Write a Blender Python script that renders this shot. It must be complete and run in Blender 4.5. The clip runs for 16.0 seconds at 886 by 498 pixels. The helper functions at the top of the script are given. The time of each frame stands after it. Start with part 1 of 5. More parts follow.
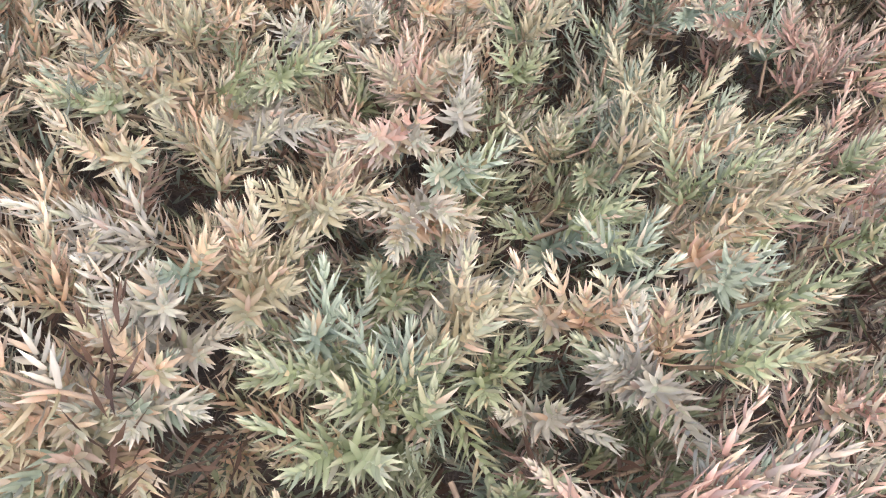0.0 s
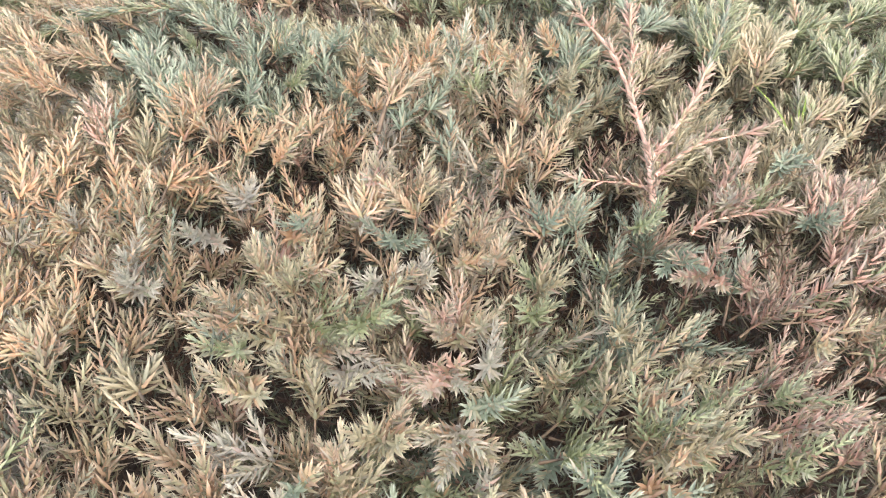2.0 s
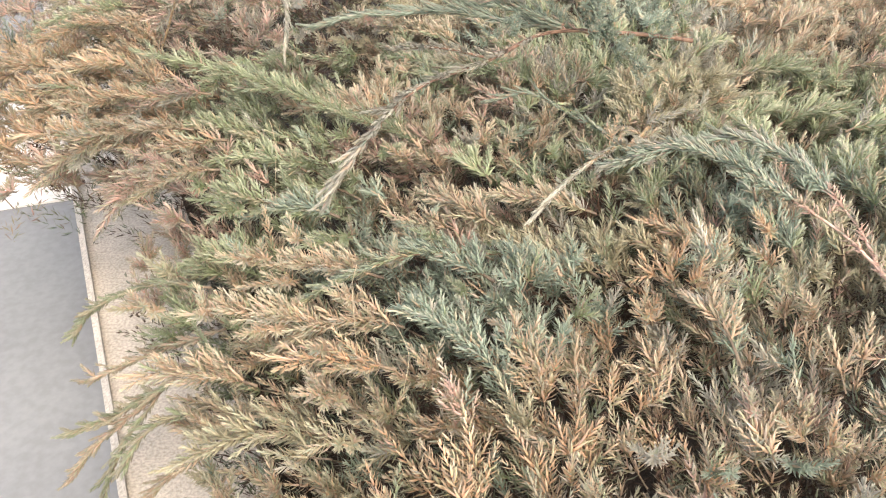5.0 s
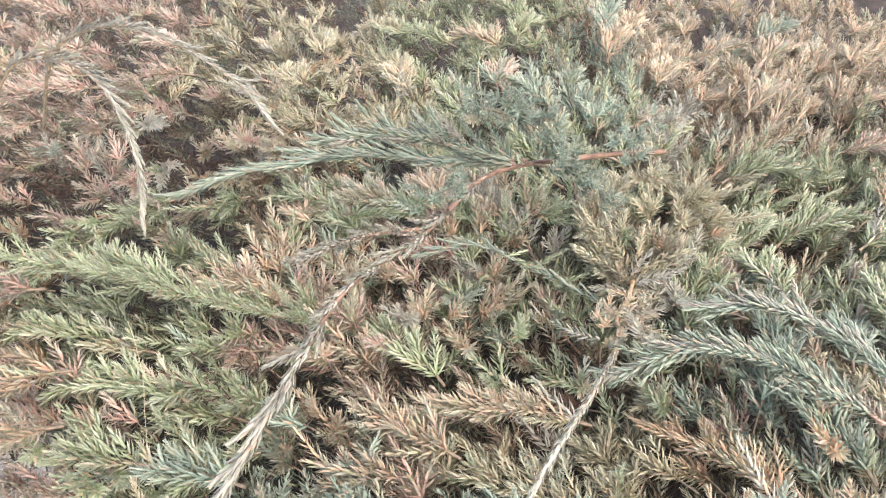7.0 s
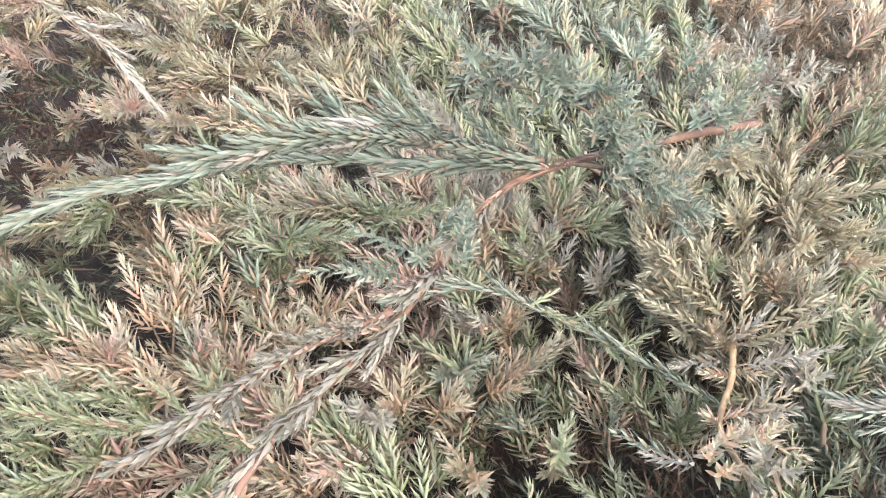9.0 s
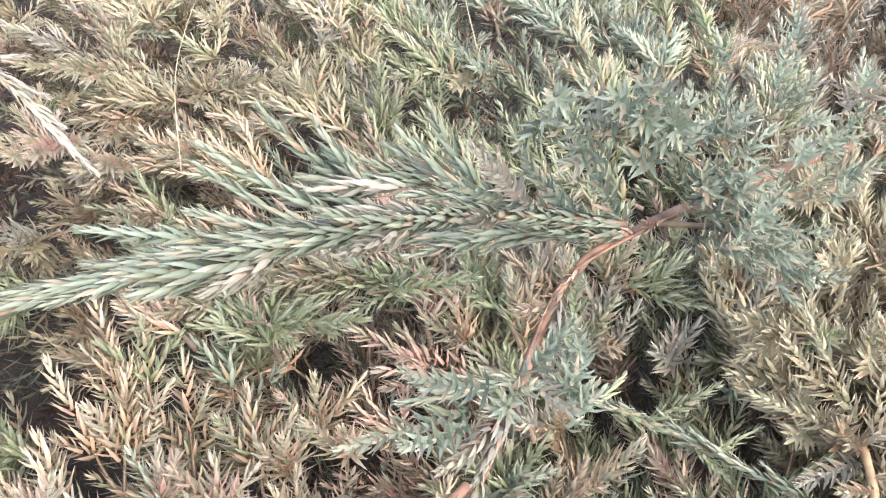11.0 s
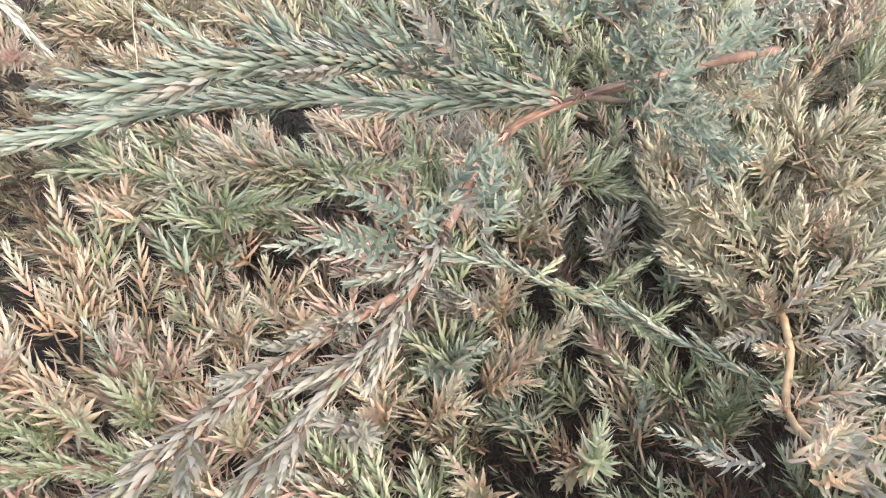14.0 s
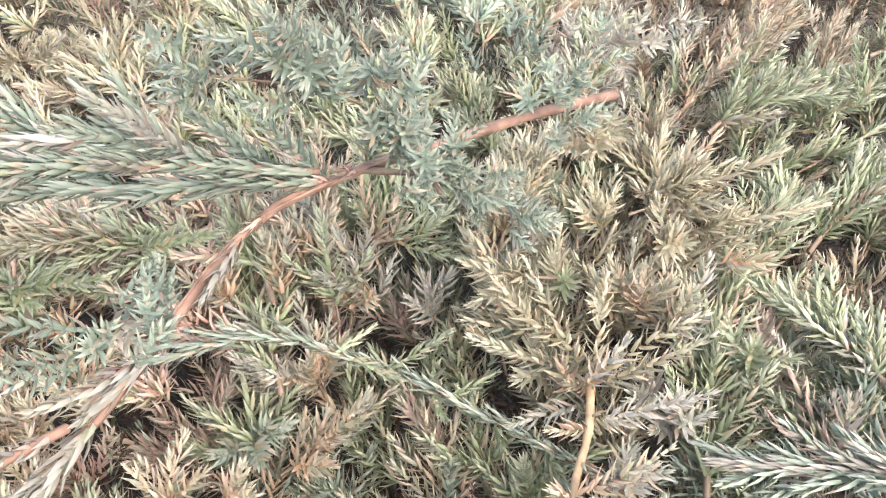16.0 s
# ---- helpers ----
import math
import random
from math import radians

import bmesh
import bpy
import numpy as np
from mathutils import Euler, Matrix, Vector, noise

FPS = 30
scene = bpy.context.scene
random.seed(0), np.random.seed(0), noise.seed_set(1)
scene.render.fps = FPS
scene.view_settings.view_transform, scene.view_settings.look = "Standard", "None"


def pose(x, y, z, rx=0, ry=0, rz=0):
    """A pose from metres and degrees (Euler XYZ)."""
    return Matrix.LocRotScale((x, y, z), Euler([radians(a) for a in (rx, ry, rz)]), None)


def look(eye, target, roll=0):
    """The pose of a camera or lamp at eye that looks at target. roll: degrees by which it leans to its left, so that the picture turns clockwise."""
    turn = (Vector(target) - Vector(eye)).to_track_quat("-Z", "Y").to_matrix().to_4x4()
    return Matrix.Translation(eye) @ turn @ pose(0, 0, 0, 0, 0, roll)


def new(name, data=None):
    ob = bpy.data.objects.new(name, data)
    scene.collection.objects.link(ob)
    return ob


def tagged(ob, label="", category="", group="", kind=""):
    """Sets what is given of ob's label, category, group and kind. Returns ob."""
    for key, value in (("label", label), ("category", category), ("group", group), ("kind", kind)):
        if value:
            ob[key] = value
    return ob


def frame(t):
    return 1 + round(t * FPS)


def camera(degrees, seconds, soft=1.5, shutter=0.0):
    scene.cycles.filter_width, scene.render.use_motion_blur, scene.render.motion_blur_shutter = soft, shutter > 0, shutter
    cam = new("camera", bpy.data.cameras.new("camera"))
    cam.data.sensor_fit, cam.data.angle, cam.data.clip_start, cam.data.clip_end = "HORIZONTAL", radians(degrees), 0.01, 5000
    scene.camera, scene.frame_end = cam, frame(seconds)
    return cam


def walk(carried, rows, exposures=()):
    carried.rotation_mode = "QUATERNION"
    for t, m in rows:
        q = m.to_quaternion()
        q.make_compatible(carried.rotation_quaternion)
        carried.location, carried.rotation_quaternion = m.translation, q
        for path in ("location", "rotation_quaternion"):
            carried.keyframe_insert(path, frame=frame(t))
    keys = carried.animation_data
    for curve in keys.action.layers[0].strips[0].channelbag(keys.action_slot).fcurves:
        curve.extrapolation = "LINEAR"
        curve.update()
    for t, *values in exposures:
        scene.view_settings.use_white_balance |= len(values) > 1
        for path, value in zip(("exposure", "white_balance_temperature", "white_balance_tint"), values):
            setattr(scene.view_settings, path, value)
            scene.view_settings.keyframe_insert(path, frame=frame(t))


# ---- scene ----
cam = camera(53.51, 16.0, soft=1.15)
PATH = [
    (0, (0.0000, 0.0000, 0.4044), (-0.1049, 0.6951, -0.3068), 2.47),
    (0.5, (0.0078, -0.0095, 0.4188), (-0.1173, 0.7027, -0.2720), 1.90),
    (1, (0.0143, -0.0213, 0.4371), (-0.1151, 0.7096, -0.2331), 2.71),
    (1.5, (0.0129, -0.0357, 0.4722), (-0.1291, 0.7116, -0.1769), 2.55),
    (2, (-0.0008, -0.0326, 0.4959), (-0.1495, 0.7251, -0.1395), 2.70),
    (2.5, (-0.0274, -0.0321, 0.5245), (-0.1724, 0.7340, -0.1017), 1.62),
    (3, (-0.0560, -0.0268, 0.5470), (-0.1941, 0.7457, -0.0728), 0.99),
    (3.5, (-0.0940, -0.0220, 0.5580), (-0.2145, 0.7595, -0.0542), 0.72),
    (4, (-0.1389, -0.0350, 0.5744), (-0.2378, 0.7540, -0.0320), -0.28),
    (4.2, (-0.1630, -0.0353, 0.5793), (-0.2446, 0.7601, -0.0213), -0.55),
    (6.3, (-0.3060, 0.0531, 0.6311), (-0.2164, 0.8551, 0.0405), -2.68),
    (6.5, (-0.2988, 0.0836, 0.6299), (-0.1999, 0.8851, 0.0401), -2.48),
    (7, (-0.2607, 0.1874, 0.6049), (-0.1472, 0.9856, 0.0134), -2.69),
    (7.5, (-0.2347, 0.2791, 0.5782), (-0.1219, 1.0564, -0.0408), -3.26),
    (8, (-0.2383, 0.3431, 0.5625), (-0.1277, 1.0974, -0.0847), -3.24),
    (8.2, (-0.2346, 0.3598, 0.5526), (-0.1275, 1.1007, -0.1105), -3.26),
    (10.3, (-0.2472, 0.4483, 0.5009), (-0.0504, 1.1521, -0.1817), -1.19),
    (10.5, (-0.2501, 0.4672, 0.4960), (-0.0523, 1.1683, -0.1891), -1.24),
    (11, (-0.2483, 0.4845, 0.4906), (-0.0453, 1.1786, -0.2000), -1.16),
    (11.5, (-0.2590, 0.4802, 0.4805), (-0.0548, 1.1706, -0.2134), -0.92),
    (12, (-0.2720, 0.4801, 0.4797), (-0.0633, 1.1677, -0.2158), -0.45),
    (12.5, (-0.2762, 0.4762, 0.4773), (-0.0656, 1.1624, -0.2190), -0.17),
    (13, (-0.2683, 0.4643, 0.4686), (-0.0557, 1.1467, -0.2308), 0.12),
    (13.5, (-0.2515, 0.4534, 0.4737), (-0.0345, 1.1334, -0.2266), 0.09),
    (14, (-0.2484, 0.4487, 0.4745), (-0.0231, 1.1271, -0.2248), 0.08),
    (14.5, (-0.2423, 0.4488, 0.4763), (-0.0144, 1.1231, -0.2260), -0.03),
    (15, (-0.2291, 0.4456, 0.4780), (0.0004, 1.1181, -0.2257), -0.35),
    (15.5, (-0.1993, 0.4474, 0.4816), (0.0231, 1.1184, -0.2257), -1.01),
    (16, (-0.1738, 0.4533, 0.4840), (0.0359, 1.1268, -0.2248), -2.36),
]
walk(cam, [(t, look(eye, target, roll)) for t, eye, target, roll in PATH],
     exposures=[(0.0, 1.68, 6760, 15), (1.2, 1.68, 6720, 14), (2.2, 1.52, 7100, 10), (4.2, 1.52, 7440, 9), (6.3, 1.58, 7160, 8), (7.0, 1.70, 6720, 10),
                (8.2, 1.76, 6620, 12), (11.0, 1.87, 6740, 12), (13.2, 1.95, 6790, 12), (14.0, 1.74, 6820, 12), (15.0, 1.74, 6820, 12), (16.0, 2.03, 6770, 13)])

# ---- daylight: bright overcast, a wide soft sun behind the cloud ----
world = bpy.data.worlds.new("sky")
scene.world = world
world.use_nodes = True
wn, wl = world.node_tree.nodes, world.node_tree.links
sky = wn.new("ShaderNodeTexSky")
sky.sky_type = "NISHITA"
sky.sun_disc = False
sky.sun_elevation, sky.sun_rotation = radians(50), radians(158)
sky.air_density, sky.dust_density, sky.ozone_density = 1.0, 4.0, 0.6
wl.new(sky.outputs[0], wn["Background"].inputs[0])
wn["Background"].inputs[1].default_value = 0.15
sun_data = bpy.data.lights.new("sun", "SUN")
sun_data.energy, sun_data.angle, sun_data.color = 1.15, radians(60), (1.0, 0.96, 0.91)
sun = new("sun", sun_data)
sun.matrix_world = look((0.8, -1.4, 2.9), (0, 0.5, 0.3))

# ---- materials ----
def material(name):
    m = bpy.data.materials.new(name)
    m.use_nodes = True
    n, l = m.node_tree.nodes, m.node_tree.links
    return m, n, l, n["Principled BSDF"]


def noise_node(n, l, scale, detail=4.0, coord="Object"):
    tc = n.new("ShaderNodeTexCoord")
    t = n.new("ShaderNodeTexNoise")
    t.inputs["Scale"].default_value, t.inputs["Detail"].default_value = scale, detail
    l.new(tc.outputs[coord], t.inputs["Vector"])
    return t


def ramp(n, l, fac, stops):
    r = n.new("ShaderNodeValToRGB")
    e = r.color_ramp.elements
    while len(e) < len(stops):
        e.new(0.5)
    for k, (at, c) in zip(e, stops):
        k.position, k.color = at, (*c, 1)
    l.new(fac, r.inputs[0])
    return r.outputs[0]


def bump(n, l, height, bsdf, strength, distance):
    b = n.new("ShaderNodeBump")
    b.inputs["Strength"].default_value, b.inputs["Distance"].default_value = strength, distance
    l.new(height, b.inputs["Height"])
    l.new(b.outputs[0], bsdf.inputs["Normal"])


def needle_material():
    m, n, l, b = material("juniper_needles")
    at = n.new("ShaderNodeAttribute")
    at.attribute_name = "leaf"
    geo = n.new("ShaderNodeNewGeometry")
    hsv = n.new("ShaderNodeHueSaturation")
    mr = n.new("ShaderNodeMapRange")
    mr.inputs["To Min"].default_value, mr.inputs["To Max"].default_value = 0.9, 1.12
    l.new(geo.outputs["Random Per Island"], mr.inputs["Value"])
    l.new(mr.outputs[0], hsv.inputs["Value"])
    t = noise_node(n, l, 420.0, 3.0)
    mx = n.new("ShaderNodeMixRGB")
    mx.blend_type = "MULTIPLY"
    mx.inputs[0].default_value = 0.3
    l.new(at.outputs["Color"], hsv.inputs["Color"])
    l.new(hsv.outputs[0], mx.inputs[1])
    l.new(ramp(n, l, t.outputs[0], [(0.3, (0.6, 0.55, 0.5)), (0.65, (1, 1, 1))]), mx.inputs[2])
    l.new(mx.outputs[0], b.inputs["Base Color"])
    b.inputs["Roughness"].default_value = 0.55
    b.inputs["Specular IOR Level"].default_value = 0.4
    tr = n.new("ShaderNodeBsdfTranslucent")
    l.new(mx.outputs[0], tr.inputs["Color"])
    mix = n.new("ShaderNodeMixShader")
    mix.inputs[0].default_value = 0.22
    l.new(b.outputs[0], mix.inputs[1])
    l.new(tr.outputs[0], mix.inputs[2])
    l.new(mix.outputs[0], n["Material Output"].inputs[0])
    return m


def bark_material(name, dark, light, scale=160.0):
    m, n, l, b = material(name)
    t = noise_node(n, l, scale, 6.0)
    l.new(ramp(n, l, t.outputs[0], [(0.3, dark), (0.62, light)]), b.inputs["Base Color"])
    b.inputs["Roughness"].default_value = 0.7
    bump(n, l, t.outputs[0], b, 0.6, 0.0006)
    return m


def ground_material(name, dark, light, scale, speck=0.0, relief=0.4):
    m, n, l, b = material(name)
    t = noise_node(n, l, scale, 8.0)
    t2 = noise_node(n, l, scale * 18, 3.0)
    col = ramp(n, l, t.outputs[0], [(0.3, dark), (0.7, light)])
    mx = n.new("ShaderNodeMixRGB")
    mx.blend_type = "OVERLAY"
    mx.inputs[0].default_value = 0.35 + speck
    l.new(col, mx.inputs[1])
    l.new(ramp(n, l, t2.outputs[0], [(0.35, (0.3, 0.29, 0.27)), (0.5, (0.5, 0.5, 0.5)), (0.68, (0.75, 0.74, 0.72))]), mx.inputs[2])
    l.new(mx.outputs[0], b.inputs["Base Color"])
    b.inputs["Roughness"].default_value = 0.85
    bump(n, l, t2.outputs[0], b, relief, 0.002)
    return m


NEEDLE = needle_material()
BARK = bark_material("reddish_bark", (0.10, 0.058, 0.042), (0.235, 0.145, 0.108))
TWIG_BARK = bark_material("brown_twig_bark", (0.075, 0.055, 0.040), (0.20, 0.15, 0.105))
TAN_BARK = bark_material("straw_bark", (0.27, 0.175, 0.10), (0.50, 0.37, 0.23))
DEAD_BARK = bark_material("dead_pink_bark", (0.36, 0.22, 0.17), (0.66, 0.47, 0.39))
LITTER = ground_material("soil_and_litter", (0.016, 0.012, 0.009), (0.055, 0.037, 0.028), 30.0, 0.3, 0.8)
CONCRETE = ground_material("kerb_concrete", (0.38, 0.355, 0.325), (0.54, 0.50, 0.46), 22.0, 0.2, 0.25)
GREY_SLAB = ground_material("grey_paving", (0.185, 0.195, 0.212), (0.22, 0.232, 0.25), 6.0, -0.2, 0.03)
PALE_SLAB = ground_material("pale_paving", (0.60, 0.58, 0.57), (0.68, 0.66, 0.65), 6.0, -0.2, 0.03)
GREY_STONE = ground_material("grey_stone", (0.33, 0.33, 0.34), (0.52, 0.52, 0.53), 14.0, 0.1, 0.3)
GRASS = bark_material("fresh_grass", (0.10, 0.17, 0.03), (0.19, 0.27, 0.06), 90.0)
STRAW = bark_material("dry_straw", (0.36, 0.29, 0.19), (0.52, 0.44, 0.31), 60.0)

# ---- helpers for meshes ----
def part(name, bm, mat, parent, label=""):
    me = bpy.data.meshes.new(name)
    bm.to_mesh(me)
    bm.free()
    ob = new(name, me)
    me.materials.append(mat)
    ob.parent = parent
    if label:
        tagged(ob, label)
    return ob


def raw_mesh(name, verts, tris, mat, parent=None, colours=None, quads=False):
    me = bpy.data.meshes.new(name)
    k = 4 if quads else 3
    nf = len(tris)
    me.vertices.add(len(verts))
    me.vertices.foreach_set("co", np.asarray(verts, np.float32).ravel())
    me.loops.add(nf * k)
    me.loops.foreach_set("vertex_index", np.asarray(tris, np.int32).ravel())
    me.polygons.add(nf)
    me.polygons.foreach_set("loop_start", np.arange(0, nf * k, k, dtype=np.int32))
    me.polygons.foreach_set("loop_total", np.full(nf, k, np.int32))
    me.polygons.foreach_set("use_smooth", np.ones(nf, bool))
    if colours is not None:
        a = me.color_attributes.new("leaf", "FLOAT_COLOR", "POINT")
        rgba = np.ones((len(verts), 4), np.float32)
        rgba[:, :3] = colours
        a.data.foreach_set("color", rgba.ravel())
    me.update(calc_edges=True)
    me.materials.append(mat)
    ob = new(name, me)
    ob.parent = parent
    return ob


def unit(v):
    return v / np.maximum(np.linalg.norm(v, axis=-1, keepdims=True), 1e-9)


# Needle colours, linear: body, tip, pale inner band.
PALETTE = {
    "blue": ((0.165, 0.220, 0.170), (0.50, 0.57, 0.49), (0.33, 0.40, 0.33)),
    "green": ((0.185, 0.230, 0.122), (0.56, 0.59, 0.44), (0.35, 0.40, 0.28)),
    "olive": ((0.285, 0.256, 0.165), (0.62, 0.585, 0.45), (0.43, 0.405, 0.30)),
    "tan": ((0.410, 0.274, 0.184), (0.74, 0.63, 0.505), (0.50, 0.42, 0.335)),
    "orange": ((0.435, 0.262, 0.158), (0.72, 0.59, 0.44), (0.52, 0.40, 0.30)),
    "pink": ((0.430, 0.258, 0.212), (0.72, 0.59, 0.53), (0.53, 0.42, 0.385)),
    "grey": ((0.310, 0.298, 0.255), (0.62, 0.60, 0.54), (0.46, 0.45, 0.41)),
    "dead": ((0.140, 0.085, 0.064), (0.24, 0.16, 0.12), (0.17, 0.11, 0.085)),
}
KINDS = list(PALETTE)
PAL = np.array([PALETTE[k] for k in KINDS])
BUD = 6
NEEDLE_TRIS = np.array([(0, 1, 3), (0, 3, 2), (1, 4, 3), (2, 3, 5), (3, 4, 5)])
PLAIN_TRIS = np.array([(0, 4, 2), (2, 4, 5)])
rng = np.random.default_rng(7)


def grow_needles(p, d, up, length, size, kind, open_, tone_of, whorls=10, round_=0.8, thick=0.145):
    """Needles of many shoots at once: axis start, direction, side it curves to, length, needle length, colour kind, how far needles spread."""
    s, per = len(p), whorls * 3 + BUD
    d, side = unit(d), unit(np.cross(d, up))
    up = np.cross(side, d)
    row = np.r_[np.repeat(np.arange(whorls), 3), np.full(BUD, whorls)]
    f = (row / whorls)[None] * np.ones((s, 1)) + rng.normal(0, 0.010, (s, per))
    f = f.clip(0.0, 1.0)
    ang = np.r_[np.tile([0, 2.094, 4.189], whorls) + np.repeat(np.arange(whorls) % 2, 3) * 1.047, np.arange(BUD) * 6.283 / BUD]
    ang = ang[None] + rng.uniform(0, 6.28, (s, 1)) + rng.uniform(0.1, 0.35, (s, 1)) * row[None] + rng.normal(0, 0.22, (s, per))
    curve = rng.normal(0.08, 0.11, (s, 1)) * length[:, None]
    base = p[:, None] + d[:, None] * (f * length[:, None])[..., None] + up[:, None] * (curve * f**2)[..., None]
    axis = unit(d[:, None] + up[:, None] * (2 * curve * f / length[:, None])[..., None])
    radial = unit(round_ * up[:, None] * np.cos(ang)[..., None] + side[:, None] * np.sin(ang)[..., None])
    radial = unit(radial - axis * (radial * axis).sum(-1, keepdims=True))
    spread = (open_[:, None] * (1.0 - 0.5 * f**2.4) + rng.normal(0, 0.07, (s, per))).clip(0.08, 1.5)
    spread[:, -BUD:] = rng.uniform(0.10, 0.50, (s, BUD))
    ln = size[:, None] * (1.0 - 0.45 * f**2.5) * rng.uniform(0.85, 1.12, (s, per))
    ln[:, -BUD:] *= 0.85
    w = (ln * thick + 0.0002)[..., None]
    way = axis * np.cos(spread)[..., None] + radial * np.sin(spread)[..., None]
    across = np.cross(axis, radial)
    out = np.cross(across, way)
    out = out * np.sign((out * radial).sum(-1, keepdims=True))
    L = ln[..., None]
    mid = base + way * L * rng.uniform(0.42, 0.54, (s, per))[..., None] + out * L * 0.02
    foot = base + way * L * 0.03
    tip = base + way * L - out * L * rng.uniform(-0.02, 0.12, (s, per))[..., None]
    keel = out * w * 0.26
    v = np.stack([foot - across * w * 0.4, foot + across * w * 0.4, mid - across * w * 0.5, mid + keel, mid + across * w * 0.5, tip], 2)
    pal = PAL[kind]
    tone = rng.uniform(0, 1, (s, per, 1))
    shade = (tone_of * rng.uniform(0.9, 1.1, s))[:, None, None]
    # some needles of every shoot have turned: straw, pink, green or grey
    warm = ((kind >= 3) & (kind <= 5))[:, None]
    stray = np.where(warm, np.array([1, 6, 0, 2, 5, 1])[rng.integers(0, 6, (s, per))], rng.integers(0, 7, (s, per)))
    share = (rng.random((s, per)) < np.where(warm, 0.5, 0.3)) * rng.uniform(0.3, 0.75, (s, per)) * (kind < 7)[:, None]
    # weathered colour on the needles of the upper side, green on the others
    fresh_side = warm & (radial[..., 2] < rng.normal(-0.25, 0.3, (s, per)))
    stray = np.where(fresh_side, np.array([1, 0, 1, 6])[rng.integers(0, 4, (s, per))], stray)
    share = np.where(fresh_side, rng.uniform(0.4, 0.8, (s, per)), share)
    share = share[..., None, None]
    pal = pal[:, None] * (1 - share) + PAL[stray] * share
    # young growth towards the shoot's end is pale grey-green
    fresh = (np.clip((f - 0.35) / 0.65, 0, 1)[..., None] * rng.uniform(0.1, 0.85, (s, 1, 1))) * np.where(kind == 4, 0.55, kind < 7)[:, None, None]
    young = np.array([0.375, 0.42, 0.325]) * 0.75 + pal[:, :, 1] * 0.25
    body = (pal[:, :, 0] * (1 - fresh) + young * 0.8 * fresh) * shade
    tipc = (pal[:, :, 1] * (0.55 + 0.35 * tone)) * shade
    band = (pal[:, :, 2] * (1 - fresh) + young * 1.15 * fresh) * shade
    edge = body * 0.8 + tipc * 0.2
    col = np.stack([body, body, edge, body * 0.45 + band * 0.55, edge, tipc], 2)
    return v.reshape(s, -1, 3), col.reshape(s, -1, 3)


def needle_faces(per, shoots=1, layout=NEEDLE_TRIS):
    one = (layout[None] + 6 * np.arange(per)[:, None, None]).reshape(-1, 3)
    return (one[None] + (per * 6 * np.arange(shoots))[:, None, None]).reshape(-1, 3)


def tubes(lines, sides=5):
    """Tapered tubes: each line is a list of (x, y, z, radius)."""
    vs, fs, at = [], [], 0
    turn = np.arange(sides) * 6.283 / sides
    for line in lines:
        a = np.asarray(line, float)
        pts, r = a[:, :3], a[:, 3]
        t = unit(np.gradient(pts, axis=0))
        ref = np.array([0.31, 0.17, 0.93])
        u = unit(np.cross(t, ref))
        w = np.cross(t, u)
        ring = pts[:, None] + r[:, None, None] * (u[:, None] * np.cos(turn)[None, :, None] + w[:, None] * np.sin(turn)[None, :, None])
        vs.append(ring.reshape(-1, 3))
        k = np.arange(len(a) - 1)[:, None] * sides + np.arange(sides)[None]
        nx = np.arange(len(a) - 1)[:, None] * sides + (np.arange(sides)[None] + 1) % sides
        fs.append((np.stack([k, nx, nx + sides, k + sides], -1).reshape(-1, 4)) + at)
        at += len(a) * sides
    return np.concatenate(vs), np.concatenate(fs)


class Growth:
    """Shoots and twigs gathered for one shrub or branch."""

    def __init__(self):
        self.rows, self.lines, self.inner = [], [], []

    def shoot(self, p, d, length, size=0.0068, kind="tan", open_=0.85, up=(0, 0, 1), tone=1.0, inner=False):
        self.rows.append((*p, *d, *up, length, size, KINDS.index(kind), open_, tone))
        self.inner.append(inner)

    def arrays(self):
        a = np.array(self.rows)
        return a[:, :3], a[:, 3:6], a[:, 6:9], a[:, 9], a[:, 10], a[:, 11].astype(int), a[:, 12], a[:, 13]


def smooth_line(pts, n):
    """A Catmull-Rom line through a few places."""
    p = [Vector(q) for q in pts]
    p = [2 * p[0] - p[1]] + p + [2 * p[-1] - p[-2]]
    out = []
    for k in range(n):
        s = k / (n - 1) * (len(p) - 3)
        i = min(int(s), len(p) - 4)
        u = s - i
        a, b, c, d = p[i : i + 4]
        out.append(0.5 * (2 * b + (c - a) * u + (2 * a - 5 * b + 4 * c - d) * u * u + (3 * b - a - 3 * c + d) * u**3))
    return out


def field(x, y, anchors):
    """Inverse-distance blend of (x, y, values...) anchors."""
    sw, acc = 0.0, None
    for ax, ay, *vals in anchors:
        w = 1.0 / ((x - ax) ** 2 + (y - ay) ** 2 + 0.0006) ** 1.5
        sw += w
        acc = [w * v for v in vals] if acc is None else [s + w * v for s, v in zip(acc, vals)]
    return [s / sw for s in acc]


# ---- plan of the bed ----
KERB_TOP = 0.068
KERB_A, KERB_B = Vector((-0.474, 0.349)), Vector((-0.656, 0.791))   # outer top edge
KERB_WAY = (KERB_B - KERB_A).normalized()
KERB_IN = Vector((KERB_WAY.y, -KERB_WAY.x))


def kerb_distance(x, y):
    """Metres inward from the kerb's outer edge."""
    return (Vector((x, y)) - KERB_A).dot(KERB_IN)


